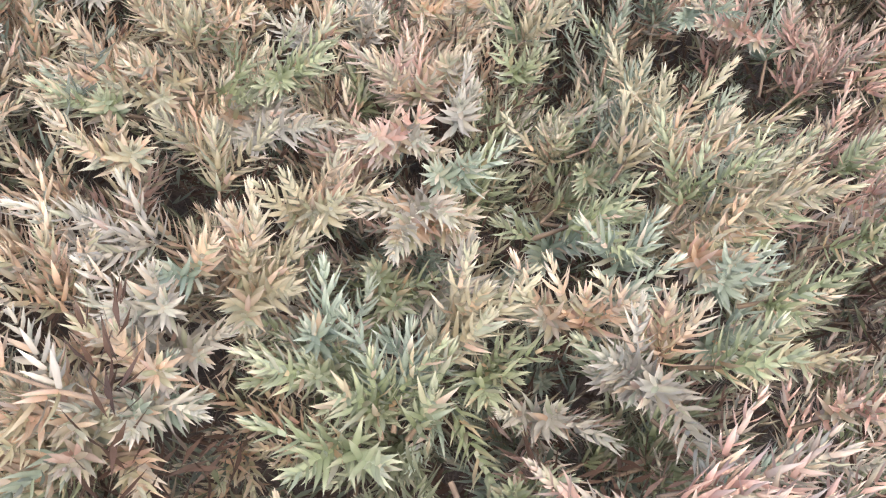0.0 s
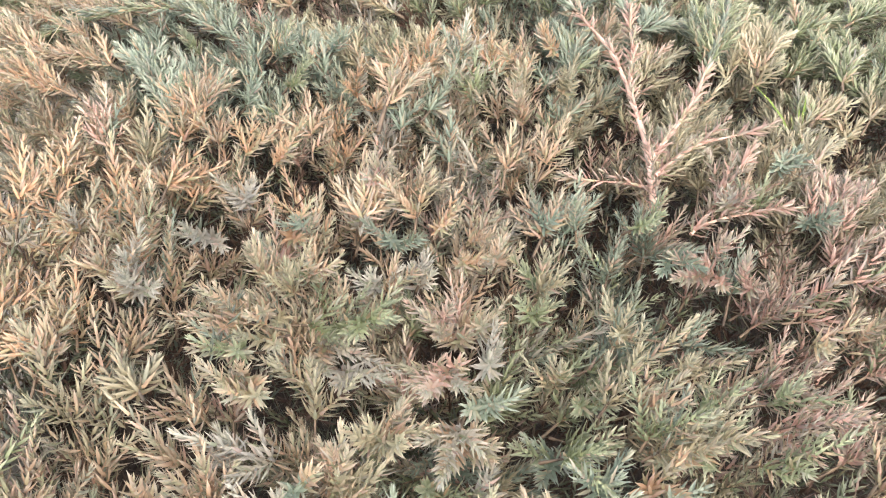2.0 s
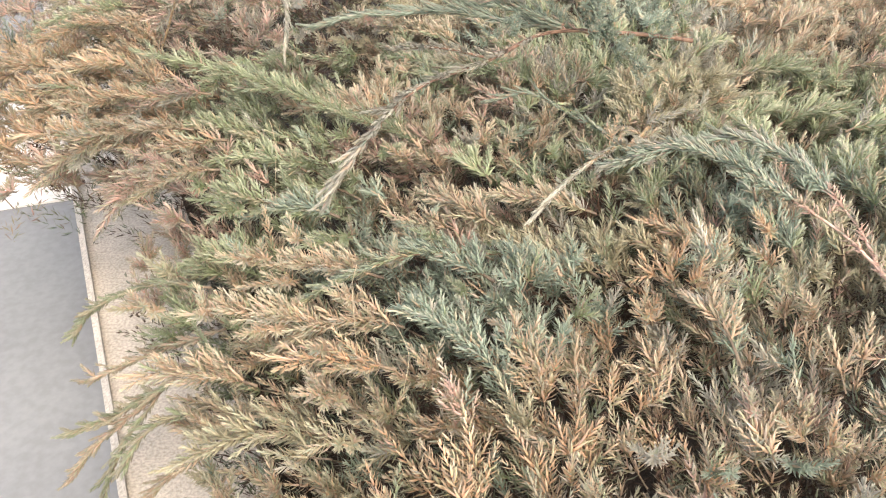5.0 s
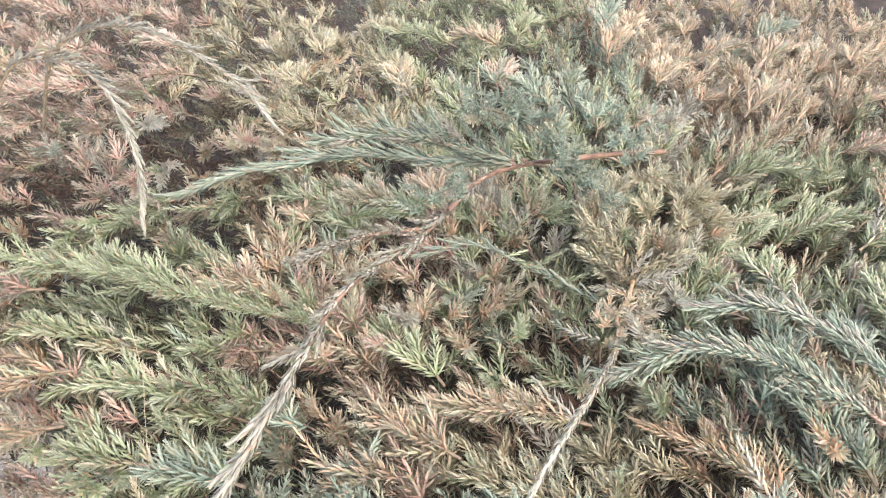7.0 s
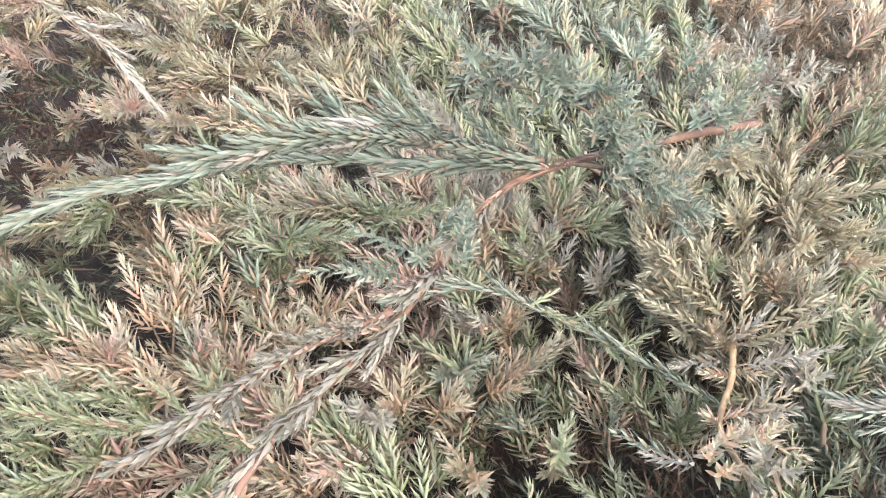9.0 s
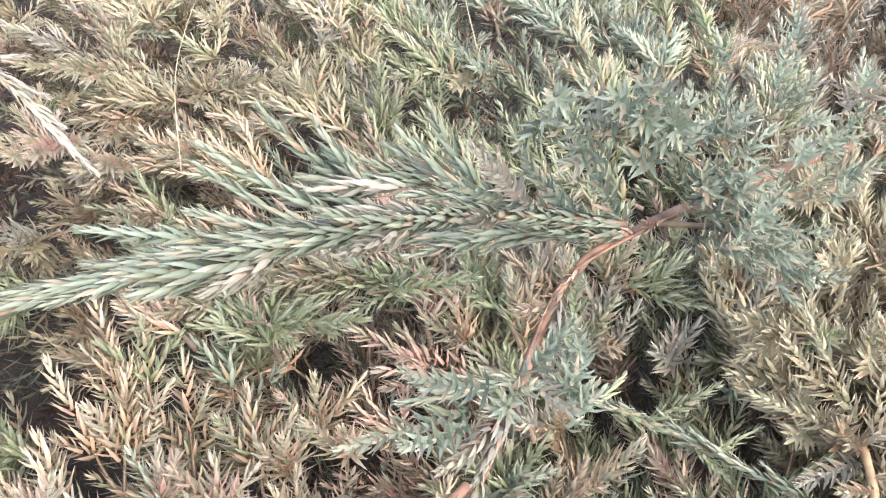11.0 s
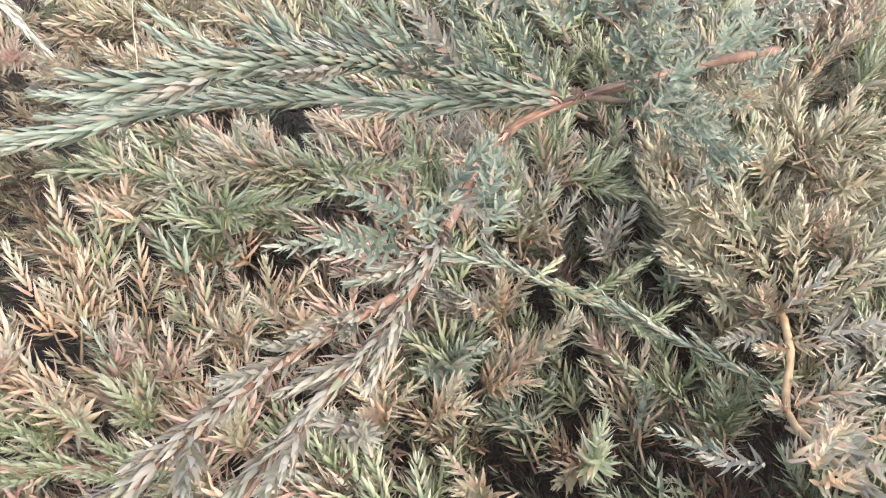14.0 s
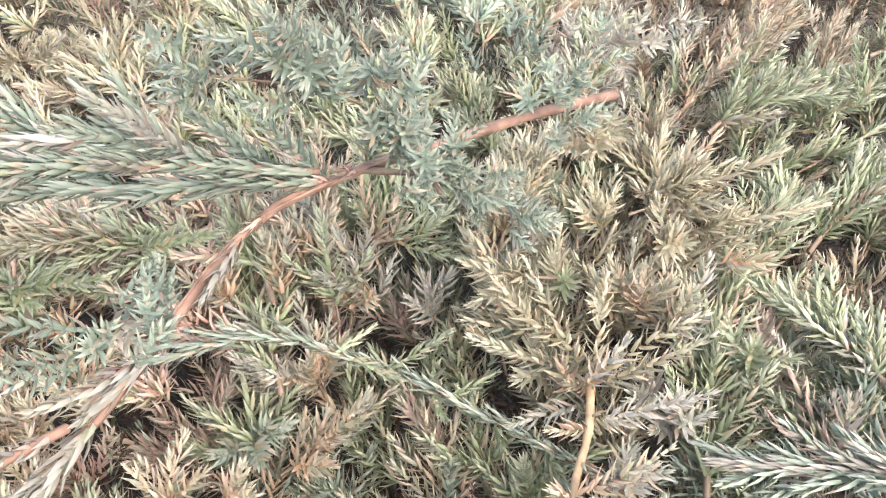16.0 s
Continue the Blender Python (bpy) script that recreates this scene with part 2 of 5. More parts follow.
# Mean height of the foliage.
HEIGHTS = [(-0.086, 0.129, 0.266), (-0.129, 0.171, 0.283), (-0.17, 0.14, 0.275), (-0.2, 0.25, 0.275), (0.017, 0.171, 0.231), (-0.069, 0.3, 0.274), (0.051, 0.257, 0.24), (0.043, 0.36, 0.244),
           (-0.171, 0.429, 0.249), (-0.326, 0.429, 0.244), (-0.189, 0.531, 0.231), (-0.24, 0.566, 0.24), (-0.129, 0.617, 0.236), (0.017, 0.651, 0.231),
           (-0.086, 0.583, 0.257), (-0.051, 0.626, 0.279), (-0.257, 0.72, 0.257), (-0.326, 0.634, 0.261), (-0.403, 0.789, 0.279), (-0.171, 0.857, 0.274),
           (0.129, 0.814, 0.24), (0.103, 0.643, 0.236), (-0.309, 0.746, 0.279), (-0.5, 0.58, 0.262), (-0.56, 0.63, 0.262)]
# Way in which shoots grow (plan heading) and colour kinds.
HEADINGS = [(-0.129, 0.171, -0.7, 0.5), (0.069, 0.189, 0.9, 0.3), (-0.017, 0.103, 0.1, -0.6), (-0.171, 0.257, -0.3, 0.8), (-0.043, 0.309, 0.1, 0.8),
            (-0.3, 0.386, -0.9, 0.1), (-0.171, 0.471, -0.5, 0.5), (0.043, 0.429, 0.3, 0.7), (-0.257, 0.643, -0.6, 0.5), (-0.326, 0.617, -0.8, 0.4),
            (-0.171, 0.686, -0.1, 0.8), (-0.043, 0.6, 0.3, 0.5), (0.086, 0.686, 0.6, 0.2), (-0.386, 0.789, -0.4, -0.5), (-0.171, 0.943, -0.2, 0.6), (0.171, 0.943, 0.3, 0.3)]
PATCHES = {
    "tan": [(-0.099, 0.104), (-0.115, 0.203), (-0.084, 0.128), (-0.061, 0.112), (-0.097, 0.208), (-0.154, 0.304), (-0.364, 0.402), (-0.267, 0.565), (-0.065, 0.281), (-0.026, 0.331), (-0.339, 0.355), (-0.086, 0.239), (-0.155, 0.254), (-0.297, 0.664), (-0.199, 0.572), (0.076, 0.812), (-0.364, 0.402), (-0.443, 0.407), (-0.053, 0.383), (-0.338, 0.819), (-0.288, 0.674), (-0.175, 0.596), (-0.217, 0.58), (0.12, 0.864), (-0.144, 0.606), (0.01, 0.659), (-0.28, 0.655)],
    "pink": [(-0.262, 0.662), (-0.235, 0.630), (-0.205, 0.650), (-0.30, 0.63), (-0.495, 1.032), (-0.643, 1.003), (-0.04, 0.175), (0.034, 0.113), (0.068, 0.111), (-0.039, 0.133), (0.077, 0.289), (0.119, 0.254), (0.066, 0.288), (-0.436, 0.824), (-0.462, 0.554), (-0.419, 0.908), (-0.243, 0.57), (-0.016, 0.57), (-0.307, 0.651)],
    "olive": [(-0.15, 0.525), (-0.10, 0.50), (0.018, 0.213), (0.049, 0.194), (0.071, 0.442), (0.098, 0.407), (-0.327, 0.302), (-0.029, 0.683), (-0.306, 0.988), (-0.264, 0.907), (-0.046, 0.676), (-0.062, 0.607), (-0.058, 0.668), (-0.006, 0.678)],
    "blue": [(0.014, 0.148), (0.03, 0.276), (-0.198, 0.403), (-0.242, 0.376), (0.025, 0.522), (-0.328, 0.493), (-0.079, 0.874), (0.021, 0.529), (-0.212, 0.42), (-0.053, 0.544), (-0.067, 0.567)],
    "green": [(0.048, 0.171), (-0.024, 0.104), (-0.371, 0.495), (-0.023, 0.226), (0.107, 0.581), (-0.117, 0.578), (-0.366, 0.66), (0.087, 0.712), (-0.434, 0.475), (-0.376, 0.614), (-0.136, 0.639), (-0.074, 0.785), (-0.027, 0.591), (-0.149, 0.553), (-0.136, 0.934), (-0.004, 0.603), (-0.213, 0.621)],
    "orange": [(-0.20, 0.29), (-0.24, 0.305), (-0.17, 0.275), (-0.285, 0.24), (-0.225, 0.22), (-0.20, 0.25), (-0.219, 0.253), (-0.243, 0.26), (-0.269, 0.202), (-0.104, 0.405), (-0.549, 0.697), (-0.114, 0.403), (-0.164, 0.598)],
    "grey": [(-0.078, 0.307), (-0.056, 0.349), (0.047, 0.802)],
    "dead": [(-0.131, 0.573)],
}


def pick_kind(x, y, r):
    """Colour kind of a spray at x, y: nearest patch, its border ragged, with strays."""
    wx = x + 0.035 * noise.noise((x * 14, y * 14, 3.1)) + r.gauss(0, 0.016)
    wy = y + 0.035 * noise.noise((x * 14, y * 14, 9.7)) + r.gauss(0, 0.016)
    best, got = 9.0, "tan"
    for k, places in PATCHES.items():
        for px, py in places:
            q = (wx - px) ** 2 + (wy - py) ** 2
            if q < best:
                best, got = q, k
    if r.random() < 0.1:
        got = r.choice(["tan", "green", "blue", "olive", "pink", "grey"])
    return got


def surface(x, y):
    """Height of the top of the foliage."""
    z = field(x, y, HEIGHTS)[0]
    z += 0.014 * noise.noise((x * 10, y * 10, 0.3)) + 0.012 * noise.noise((x * 26, y * 26, 5.0)) - 0.034 * max(0.0, noise.noise((x * 33, y * 33, 8.0)) - 0.2)
    if y < 0.60 + 0.2 * (x + 0.45):
        z -= max(0.0, 0.17 - kerb_distance(x, y)) * 0.5
    z -= 0.10 * min(1.0, max(0.0, (y - 0.98) / 0.05)) * min(1.0, max(0.0, (x - 0.05) / 0.06))
    return z - max(0.0, 0.03 - y) * 0.6 - max(0.0, y - 1.3) * 0.4 - max(0.0, x - 0.48) * 0.5


def spray(g, p, d, length, kind, r, size=0.0076, open_=0.86, bend=None, tone=None):
    """A branchlet: thin woody axis with short shoots on both sides and some on top, and a leading shoot."""
    d = Vector(d).normalized()
    side = d.cross(Vector((0, 0, 1))).normalized()
    up = side.cross(d)
    bend = r.uniform(-0.25, 0.12) if bend is None else bend
    tone = r.uniform(0.8, 1.15) if tone is None else tone
    lead = min(0.040, length * 0.68) * r.uniform(0.8, 1.1)
    stalk = length - lead
    n = max(1, round(stalk / 0.0095))
    line = [(*p, 0.0007)]

    def side_shoot(q, s, ln, lift):
        a = r.uniform(0.45, 0.8)
        w = d * math.cos(a) + (side * s * math.cos(lift) + up * math.sin(lift)) * math.sin(a)
        kd = kind if r.random() < 0.9 else r.choice(["tan", "olive", "grey", "blue", "green"])
        g.shoot(q, w, ln, size * r.uniform(0.85, 1.1), kd, open_ * r.uniform(0.9, 1.15), up, tone * r.uniform(0.92, 1.08))

    for k in range(1, n + 1):
        f = k / n
        q = Vector(p) + d * (stalk * f) + up * (bend * length * f * f)
        line.append((*q, 0.0007 * (1.1 - 0.6 * f)))
        for s in (1, -1):
            if r.random() > 0.14:
                side_shoot(q - d * r.uniform(0, 0.004), s, r.uniform(0.016, 0.027) * (1.12 - 0.3 * f), r.uniform(-0.25, 0.5))
        if r.random() < 0.25:
            side_shoot(q, r.choice((1, -1)), r.uniform(0.012, 0.018), r.uniform(0.8, 1.4))
    way = (d + up * bend * 1.4).normalized()
    g.shoot(Vector(line[-1][:3]) - d * 0.002, way, lead * 1.05, size * 1.05, kind, open_ * 0.92, up, tone * 1.04)
    g.lines.append(line)


def fan(g, p, d, length, kind, r, size=0.008, open_=0.8, tone=1.0):
    """The end of a branchlet: a few shoots that part from one node, on a bare brown stalk."""
    d = Vector(d).normalized()
    side = d.cross(Vector((0, 0, 1))).normalized()
    up = side.cross(d)
    node = Vector(p) + d * length * 0.25
    g.lines.append([(*(Vector(p) - d * 0.01), 0.0007), (*node, 0.0006), (*(node + d * length * 0.5), 0.0003)])
    for k in range(r.choice((4, 5, 5, 6))):
        a = 0.0 if k == 0 else r.uniform(0.6, 1.15)
        turn = k * 2.4 + r.uniform(-0.5, 0.5)
        w = d * math.cos(a) + (side * math.cos(turn) + up * (math.sin(turn) * 0.5 + 0.1)) * math.sin(a)
        kd = kind if r.random() < 0.9 else r.choice(["tan", "olive", "grey", "green"])
        g.shoot(node - d * r.uniform(0.0, 0.006), w, length * (0.8 if k == 0 else r.uniform(0.5, 0.75)), size * r.uniform(0.9, 1.1), kd, open_ * r.uniform(0.9, 1.12), up, tone * r.uniform(0.94, 1.06))


# ---- the bed of juniper ----
def inside(x, y):
    """Is there foliage over this place?"""
    e = kerb_distance(x, y) + 0.022 * noise.noise((x * 19, y * 19, 1.0))
    return e > (0.046 if y < 0.60 + 0.2 * (x + 0.45) else -0.075)


# Gaps in the foliage: x, y, radius.
HOLLOWS = [(-0.146, 0.588, 0.017), (-0.186, 0.578, 0.013), (-0.430, 0.890, 0.025), (-0.392, 0.853, 0.018), (-0.130, 0.583, 0.024), (-0.140, 0.570, 0.012), (-0.005, 0.40, 0.012), (0.065, 0.345, 0.014), (-0.40, 0.70, 0.020), (-0.30, 0.505, 0.012), (-0.015, 0.16, 0.010), (-0.055, 0.105, 0.012), (-0.478, 0.795, 0.045), (-0.40, 0.855, 0.040), (-0.354, 0.895, 0.032), (-0.226, 0.902, 0.016),
           (-0.327, 0.690, 0.014), (-0.116, 0.454, 0.020), (-0.385, 0.800, 0.030), (-0.008, 0.989, 0.020), (-0.135, 1.053, 0.025), (-0.325, 0.714, 0.012), (-0.348, 0.712, 0.013),
           (-0.309, 0.766, 0.016), (-0.201, 0.702, 0.010), (-0.170, 0.327, 0.016), (-0.234, 0.390, 0.012), (-0.006, 0.347, 0.016), (-0.057, 0.388, 0.013), (0.066, 0.329, 0.018),
           (-0.049, 0.085, 0.016), (0.018, 0.097, 0.016), (-0.053, 0.136, 0.013), (-0.004, 0.132, 0.011), (-0.148, 0.178, 0.014), (-0.155, 0.223, 0.011), (-0.059, 0.093, 0.012), (-0.251, 0.677, 0.011)]
BEDS = {"near": Growth(), "far": Growth(), "back": Growth()}
TAKEN = []
pick = random.Random(5)


def bed_of(x, y):
    return BEDS["back" if (x < -0.27 - 0.3 * max(0.0, 0.75 - y) and y > 0.6) else "near" if y < 0.48 else "far"]


def needle_size(y):
    """Needles are shorter on the tan shrub than on the blue-green one behind it."""
    return 0.0080 + 0.0013 * min(1.0, max(0.0, (y - 0.25) / 0.25))


def tuft(x0, y0, z0, x1, y1, z1, kind):
    """A branchlet that stands out of the mass, from its base to its tip."""
    p, q = Vector((x0, y0, z0 + 0.003)), Vector((x1, y1, z1 + 0.004))
    spray(bed_of(x0, y0), p, q - p, (q - p).length, kind, pick, size=needle_size(y0), bend=pick.uniform(-0.05, 0.05), tone=pick.uniform(0.92, 1.18))
    TAKEN.append(((p + q) / 2, (q - p).length / 2))


def covered(x, y):
    return any((x - m.x) ** 2 + (y - m.y) ** 2 < (0.5 * h + 0.006) ** 2 for m, h in TAKEN)


def plume(g, p, h, length, kind, r, size, tone):
    """A long feathery branch lying on the mass: axis that droops to its end, shoots raked forward on both sides."""
    side = h.cross(Vector((0, 0, 1))).normalized()
    n = round(length / 0.0085)
    rise, droop, sway = r.uniform(0.1, 0.35), r.uniform(0.25, 0.5), r.uniform(-0.25, 0.25)
    line = []
    for k in range(n + 1):
        f = k / n
        q = p + h * (length * f) + Vector((0, 0, length * (rise * f - droop * f * f))) + side * (sway * length * f * f)
        line.append((*q, 0.0012 * (1.05 - 0.8 * f)))
        d = (h + Vector((0, 0, rise - 2 * droop * f)) + side * 2 * sway * f).normalized()
        if k == n:
            g.shoot(q, d, 0.026, size, kind, 0.6, tone=tone * 1.05)
            break
        for s in (1, -1):
            if k and r.random() < 0.9:
                a, lift = r.uniform(0.38, 0.7), r.uniform(-0.1, 0.6)
                w = d * math.cos(a) + (side * s * math.cos(lift) + Vector((0, 0, math.sin(lift)))) * math.sin(a)
                kd = kind if r.random() < 0.88 else r.choice(["tan", "olive", "grey", "green"])
                g.shoot(q, w, r.uniform(0.019, 0.029) * (1.15 - 0.35 * f), size * r.uniform(0.9, 1.08), kd, r.uniform(0.74, 0.95), tone=tone * r.uniform(0.93, 1.07))
        if k and r.random() < 0.3:
            g.shoot(q, d + Vector((0, 0, 0.9)), r.uniform(0.012, 0.018), size * 0.95, kind, 0.8, tone=tone)
    g.lines.append(line)


def lay_plumes():
    r = random.Random(23)
    taken = []
    for _ in range(900):
        x, y = r.uniform(-0.62, 0.22), r.uniform(0.28, 1.05)
        h = Vector((*field(x, y, HEADINGS), 0)).normalized()
        h = Vector((h.x * math.cos(t := r.gauss(0, 0.25)) - h.y * math.sin(t), h.x * math.sin(t) + h.y * math.cos(t), 0))
        length = r.uniform(0.055, 0.105)
        ends = [(x + h.x * length * f, y + h.y * length * f) for f in (0.0, 0.5, 1.0)]
        if not all(inside(a, b) for a, b in ends) or any((ends[1][0] - a) ** 2 + (ends[1][1] - b) ** 2 < 0.047**2 for a, b in taken):
            continue
        if any((a - c) ** 2 + (b - d) ** 2 < (e + 0.014) ** 2 for a, b in ends for c, d, e in HOLLOWS):
            continue
        taken.append(ends[1])
        kind = pick_kind(*ends[1], r)
        if kind == "grey":
            kind = "tan"
        plume(bed_of(x, y), Vector((x, y, surface(x, y) + r.uniform(-0.010, 0.006))), h, length, kind, r, needle_size(y), r.uniform(0.95, 1.15))


def fill_bed():
    """The mass of foliage between and under the standing branchlets."""
    r = random.Random(11)
    y = -0.10
    while y < 1.5:
        x = -0.85
        while x < 0.52:
            far = max(0.0, y - 0.82) + max(0.0, x - 0.14 - 0.12 * y) * 2.5 + max(0.0, 0.05 - y) * 2 + max(0.0, -0.66 - x) + max(0.0, -0.22 - x - y * 0.8) * 2
            step = 0.0200 * (1.0 + 2.6 * min(far, 0.6))
            px, py = x + r.uniform(-0.5, 0.5) * step, y + r.uniform(-0.5, 0.5) * 0.0200
            x += step
            if far > 0.1 and r.random() < min(0.4, far):
                continue
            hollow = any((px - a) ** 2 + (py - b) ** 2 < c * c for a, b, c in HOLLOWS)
            if not inside(px, py) or r.random() < 0.02:
                continue
            hx, hy = field(px, py, HEADINGS)
            a = r.gauss(0, 0.32)
            h = Vector((hx * math.cos(a) - hy * math.sin(a), hx * math.sin(a) + hy * math.cos(a), 0)).normalized()
            z = surface(px, py) - abs(r.gauss(0, 0.019))
            if covered(px, py):
                z -= 0.018
            elev = r.gauss(0.48, 0.34)
            length = r.uniform(0.036, 0.062) * (1 + 0.5 * min(far, 0.6))
            d = h * math.cos(elev) + Vector((0, 0, math.sin(elev)))
            base = Vector((px, py, z)) - d * length * 0.8
            g = bed_of(px, py)
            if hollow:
                # sparse shoots deep in the gap, darkened in colour for the shade there
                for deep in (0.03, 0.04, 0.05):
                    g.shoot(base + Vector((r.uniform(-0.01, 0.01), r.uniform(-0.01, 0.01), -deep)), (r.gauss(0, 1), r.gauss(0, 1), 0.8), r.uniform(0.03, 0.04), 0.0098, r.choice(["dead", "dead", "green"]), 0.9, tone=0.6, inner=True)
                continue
            # factor 0.88 puts the shade of the overhang into the back shrub's colour
            kind, needle, tone = pick_kind(px, py, r), needle_size(py) * (1 + 0.3 * min(far, 0.6)), r.uniform(0.8, 1.12) * (0.88 if g is BEDS["back"] else 1.0)
            if r.random() < 0.5:
                fan(g, Vector((px, py, z)) - d * 0.024, d, r.uniform(0.030, 0.040), kind, r, needle, tone=tone)
            else:
                spray(g, base, d, length, kind, r, size=needle, tone=tone)
            # inner shoots under the living ones, some dead brown; low tone paints the shade
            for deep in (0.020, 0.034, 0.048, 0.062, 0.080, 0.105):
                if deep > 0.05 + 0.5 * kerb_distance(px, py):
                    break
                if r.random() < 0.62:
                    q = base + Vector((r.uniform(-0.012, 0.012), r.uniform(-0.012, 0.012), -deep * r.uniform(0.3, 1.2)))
                    inner_kinds = ["dead", "dead", "green", "blue"] if deep > 0.03 else [kind, "green", "olive", "dead"]
                    g.shoot(q, (h.x + r.gauss(0, 0.8), h.y + r.gauss(0, 0.8), 0.7), r.uniform(0.028, 0.038) + 0.2 * deep, 0.0098 + 0.03 * deep, r.choice(inner_kinds), 0.9, tone=0.62 if deep < 0.03 else 0.5, inner=True)
        y += 0.0200


def make_shrub(label, focus):
    root = new("juniper_shrub")
    root.location = (focus[0], focus[1], 0)
    return tagged(root, label, "shrub", "juniper bed")


def by_length(length):
    """Shoots sorted by length, with the whorls of needles that each length bears."""
    ends = (0.0, 0.013, 0.021, 0.030, 0.041, 9.0)
    for lo, hi, whorls in zip(ends, ends[1:], (6, 8, 11, 15, 18)):
        some = np.flatnonzero((length >= lo) & (length < hi))
        if len(some):
            yield some, whorls


def single_shoots(rows, inv, parent, **look_of):
    for some, whorls in by_length(rows[3]):
        v, c = grow_needles(*(q[some] for q in rows), whorls=whorls, **look_of)
        faces = needle_faces(whorls * 3 + BUD)
        for k in range(len(some)):
            raw_mesh("shoot", v[k] - inv, faces, NEEDLE, parent, c[k])


def leaf_out(root, g, keep=300):
    """Turns gathered growth into shoots of their own and a joined rest; inner shoots have fewer, plainer needles."""
    inv = np.array(root.location)
    rows = list(g.arrays())
    p, deep = rows[0], np.array(g.inner)
    order = np.argsort(np.hypot(p[:, 0] - inv[0], p[:, 1] - inv[1]) - 0.8 * p[:, 2] + 9.0 * deep)
    single, rest = order[:keep], order[keep:]
    single_shoots([q[single] for q in rows], inv, root)
    outer, inner = rest[~deep[rest]], rest[deep[rest]]
    vs, cs, fs, at = [], [], [], 0
    remote = (p[:, 1] > 0.84) | (p[:, 0] > 0.17) | (p[:, 0] < -0.60) | (p[:, 1] < 0.03)
    for some, layout in ((outer[~remote[outer]], NEEDLE_TRIS), (outer[remote[outer]], PLAIN_TRIS)):
        for few, whorls in by_length(rows[3][some]):
            v, c = grow_needles(*(q[some[few]] for q in rows), whorls=whorls)
            vs.append(v.reshape(-1, 3) - inv)
            cs.append(c.reshape(-1, 3))
            fs.append(needle_faces(whorls * 3 + BUD, len(few), layout) + at)
            at += len(vs[-1])
    tagged(raw_mesh("foliage", np.concatenate(vs), np.concatenate(fs), NEEDLE, root, np.concatenate(cs)), kind="stuff")
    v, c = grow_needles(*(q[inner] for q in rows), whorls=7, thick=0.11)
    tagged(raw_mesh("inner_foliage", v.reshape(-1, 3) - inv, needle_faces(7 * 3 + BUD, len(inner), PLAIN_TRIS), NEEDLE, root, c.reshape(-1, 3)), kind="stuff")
    tv, tf = tubes(g.lines, 4)
    tagged(raw_mesh("twig_mass", tv - inv, tf, TWIG_BARK, root, quads=True), kind="stuff")


def branch(root, pts, bark, radius, kind="blue", name="branch", label="", shoots=0, start=0.1, end=1.0, length=0.02, open_=0.6,
           size=0.007, cover=0.0, cover_kind=None, cover_open=0.35, forward=0.6, lift=0.25, seed=1, tip=0.0, tone=0.95, cover_step=0.009):
    """A woody branch through a few places: shoots along it, and scale-like needles pressed to its outer part (cover: from that fraction on)."""
    r = random.Random(seed)
    inv = Vector(root.location)
    line = smooth_line(pts, 30)
    total = sum((b - a).length for a, b in zip(line, line[1:]))
    tv, tf = tubes([[(*(q - inv), radius * (1 - 0.75 * k / 29) * (1 + 0.12 * math.sin(k * 2.1 + seed))) for k, q in enumerate(line)]], 7)
    stem = raw_mesh(name, tv, tf, bark, root, quads=True)
    if label:
        tagged(stem, label)
    g = Growth()
    way = lambda k: (line[min(k + 1, 29)] - line[max(k - 1, 0)]).normalized()
    for j in range(shoots):
        f = start + (end - start) * (j + r.uniform(0.1, 0.9)) / shoots
        k = min(29, int(f * 29))
        d = way(k)
        side = d.cross(Vector((0, 0, 1))).normalized() * (1 if j % 2 else -1)
        up = d.cross(side).normalized()
        if up.z < 0:
            up = -up
        w = d * forward + side * r.uniform(0.3, 1.0) + up * (lift + r.uniform(-0.35, 0.5))
        g.shoot(line[k], w, length * r.uniform(0.65, 1.25) * (1.15 - 0.4 * f), size * r.uniform(0.85, 1.1), kind, open_ * r.uniform(0.85, 1.15), up, tone * r.uniform(0.85, 1.15))
    if cover < 1.0:
        k0, step = int(cover * 29), cover_step
        at = k0
        while at < 28:
            g.shoot(line[at], way(at), 0.024, size, cover_kind or kind, cover_open * r.uniform(0.9, 1.1), tone=tone * r.uniform(0.85, 1.1))
            at += max(1, round(step / (total / 29)))
        g.shoot(line[28], way(28), 0.014 + tip, size * 0.95, cover_kind or kind, cover_open * 0.9, tone=tone)
    if g.rows:
        single_shoots(g.arrays(), np.array(inv), stem)
    return stem


def cluster(stem, place, spread, count, kind, length=0.014, lean=(0, 0, 1), size=0.0066, open_=1.0, seed=1, wide=0.9, tone=1.0):
    """A dense rosette of short shoots on a branch."""
    r = random.Random(seed)
    inv = np.array(stem.parent.location)
    g = Growth()
    for k in range(count):
        o = Vector((r.gauss(0, 1), r.gauss(0, 1), r.gauss(0, 0.7))) * spread * 0.5
        d = Vector(lean).normalized() + Vector((r.gauss(0, 1), r.gauss(0, 1), r.gauss(0, 1))) * wide * 0.6
        g.shoot(Vector(place) + o, d, length * r.uniform(0.7, 1.25), size * r.uniform(0.85, 1.15), kind, open_ * r.uniform(0.85, 1.15), tone=tone)
    single_shoots(g.arrays(), inv, stem, round_=0.95, thick=0.18)


def sprigs(stem, rows, size=0.0088, open_=0.7, tone=1.1, thick=0.17, round_=0.9):
    """Single shoots on a stem, each from its base to its tip."""
    g = Growth()
    for p, q, kind in rows:
        d = Vector(q) - Vector(p)
        g.shoot(p, d, d.length, size, kind, open_, tone=tone)
    single_shoots(g.arrays(), np.array(stem.parent.location), stem, thick=thick, round_=round_)


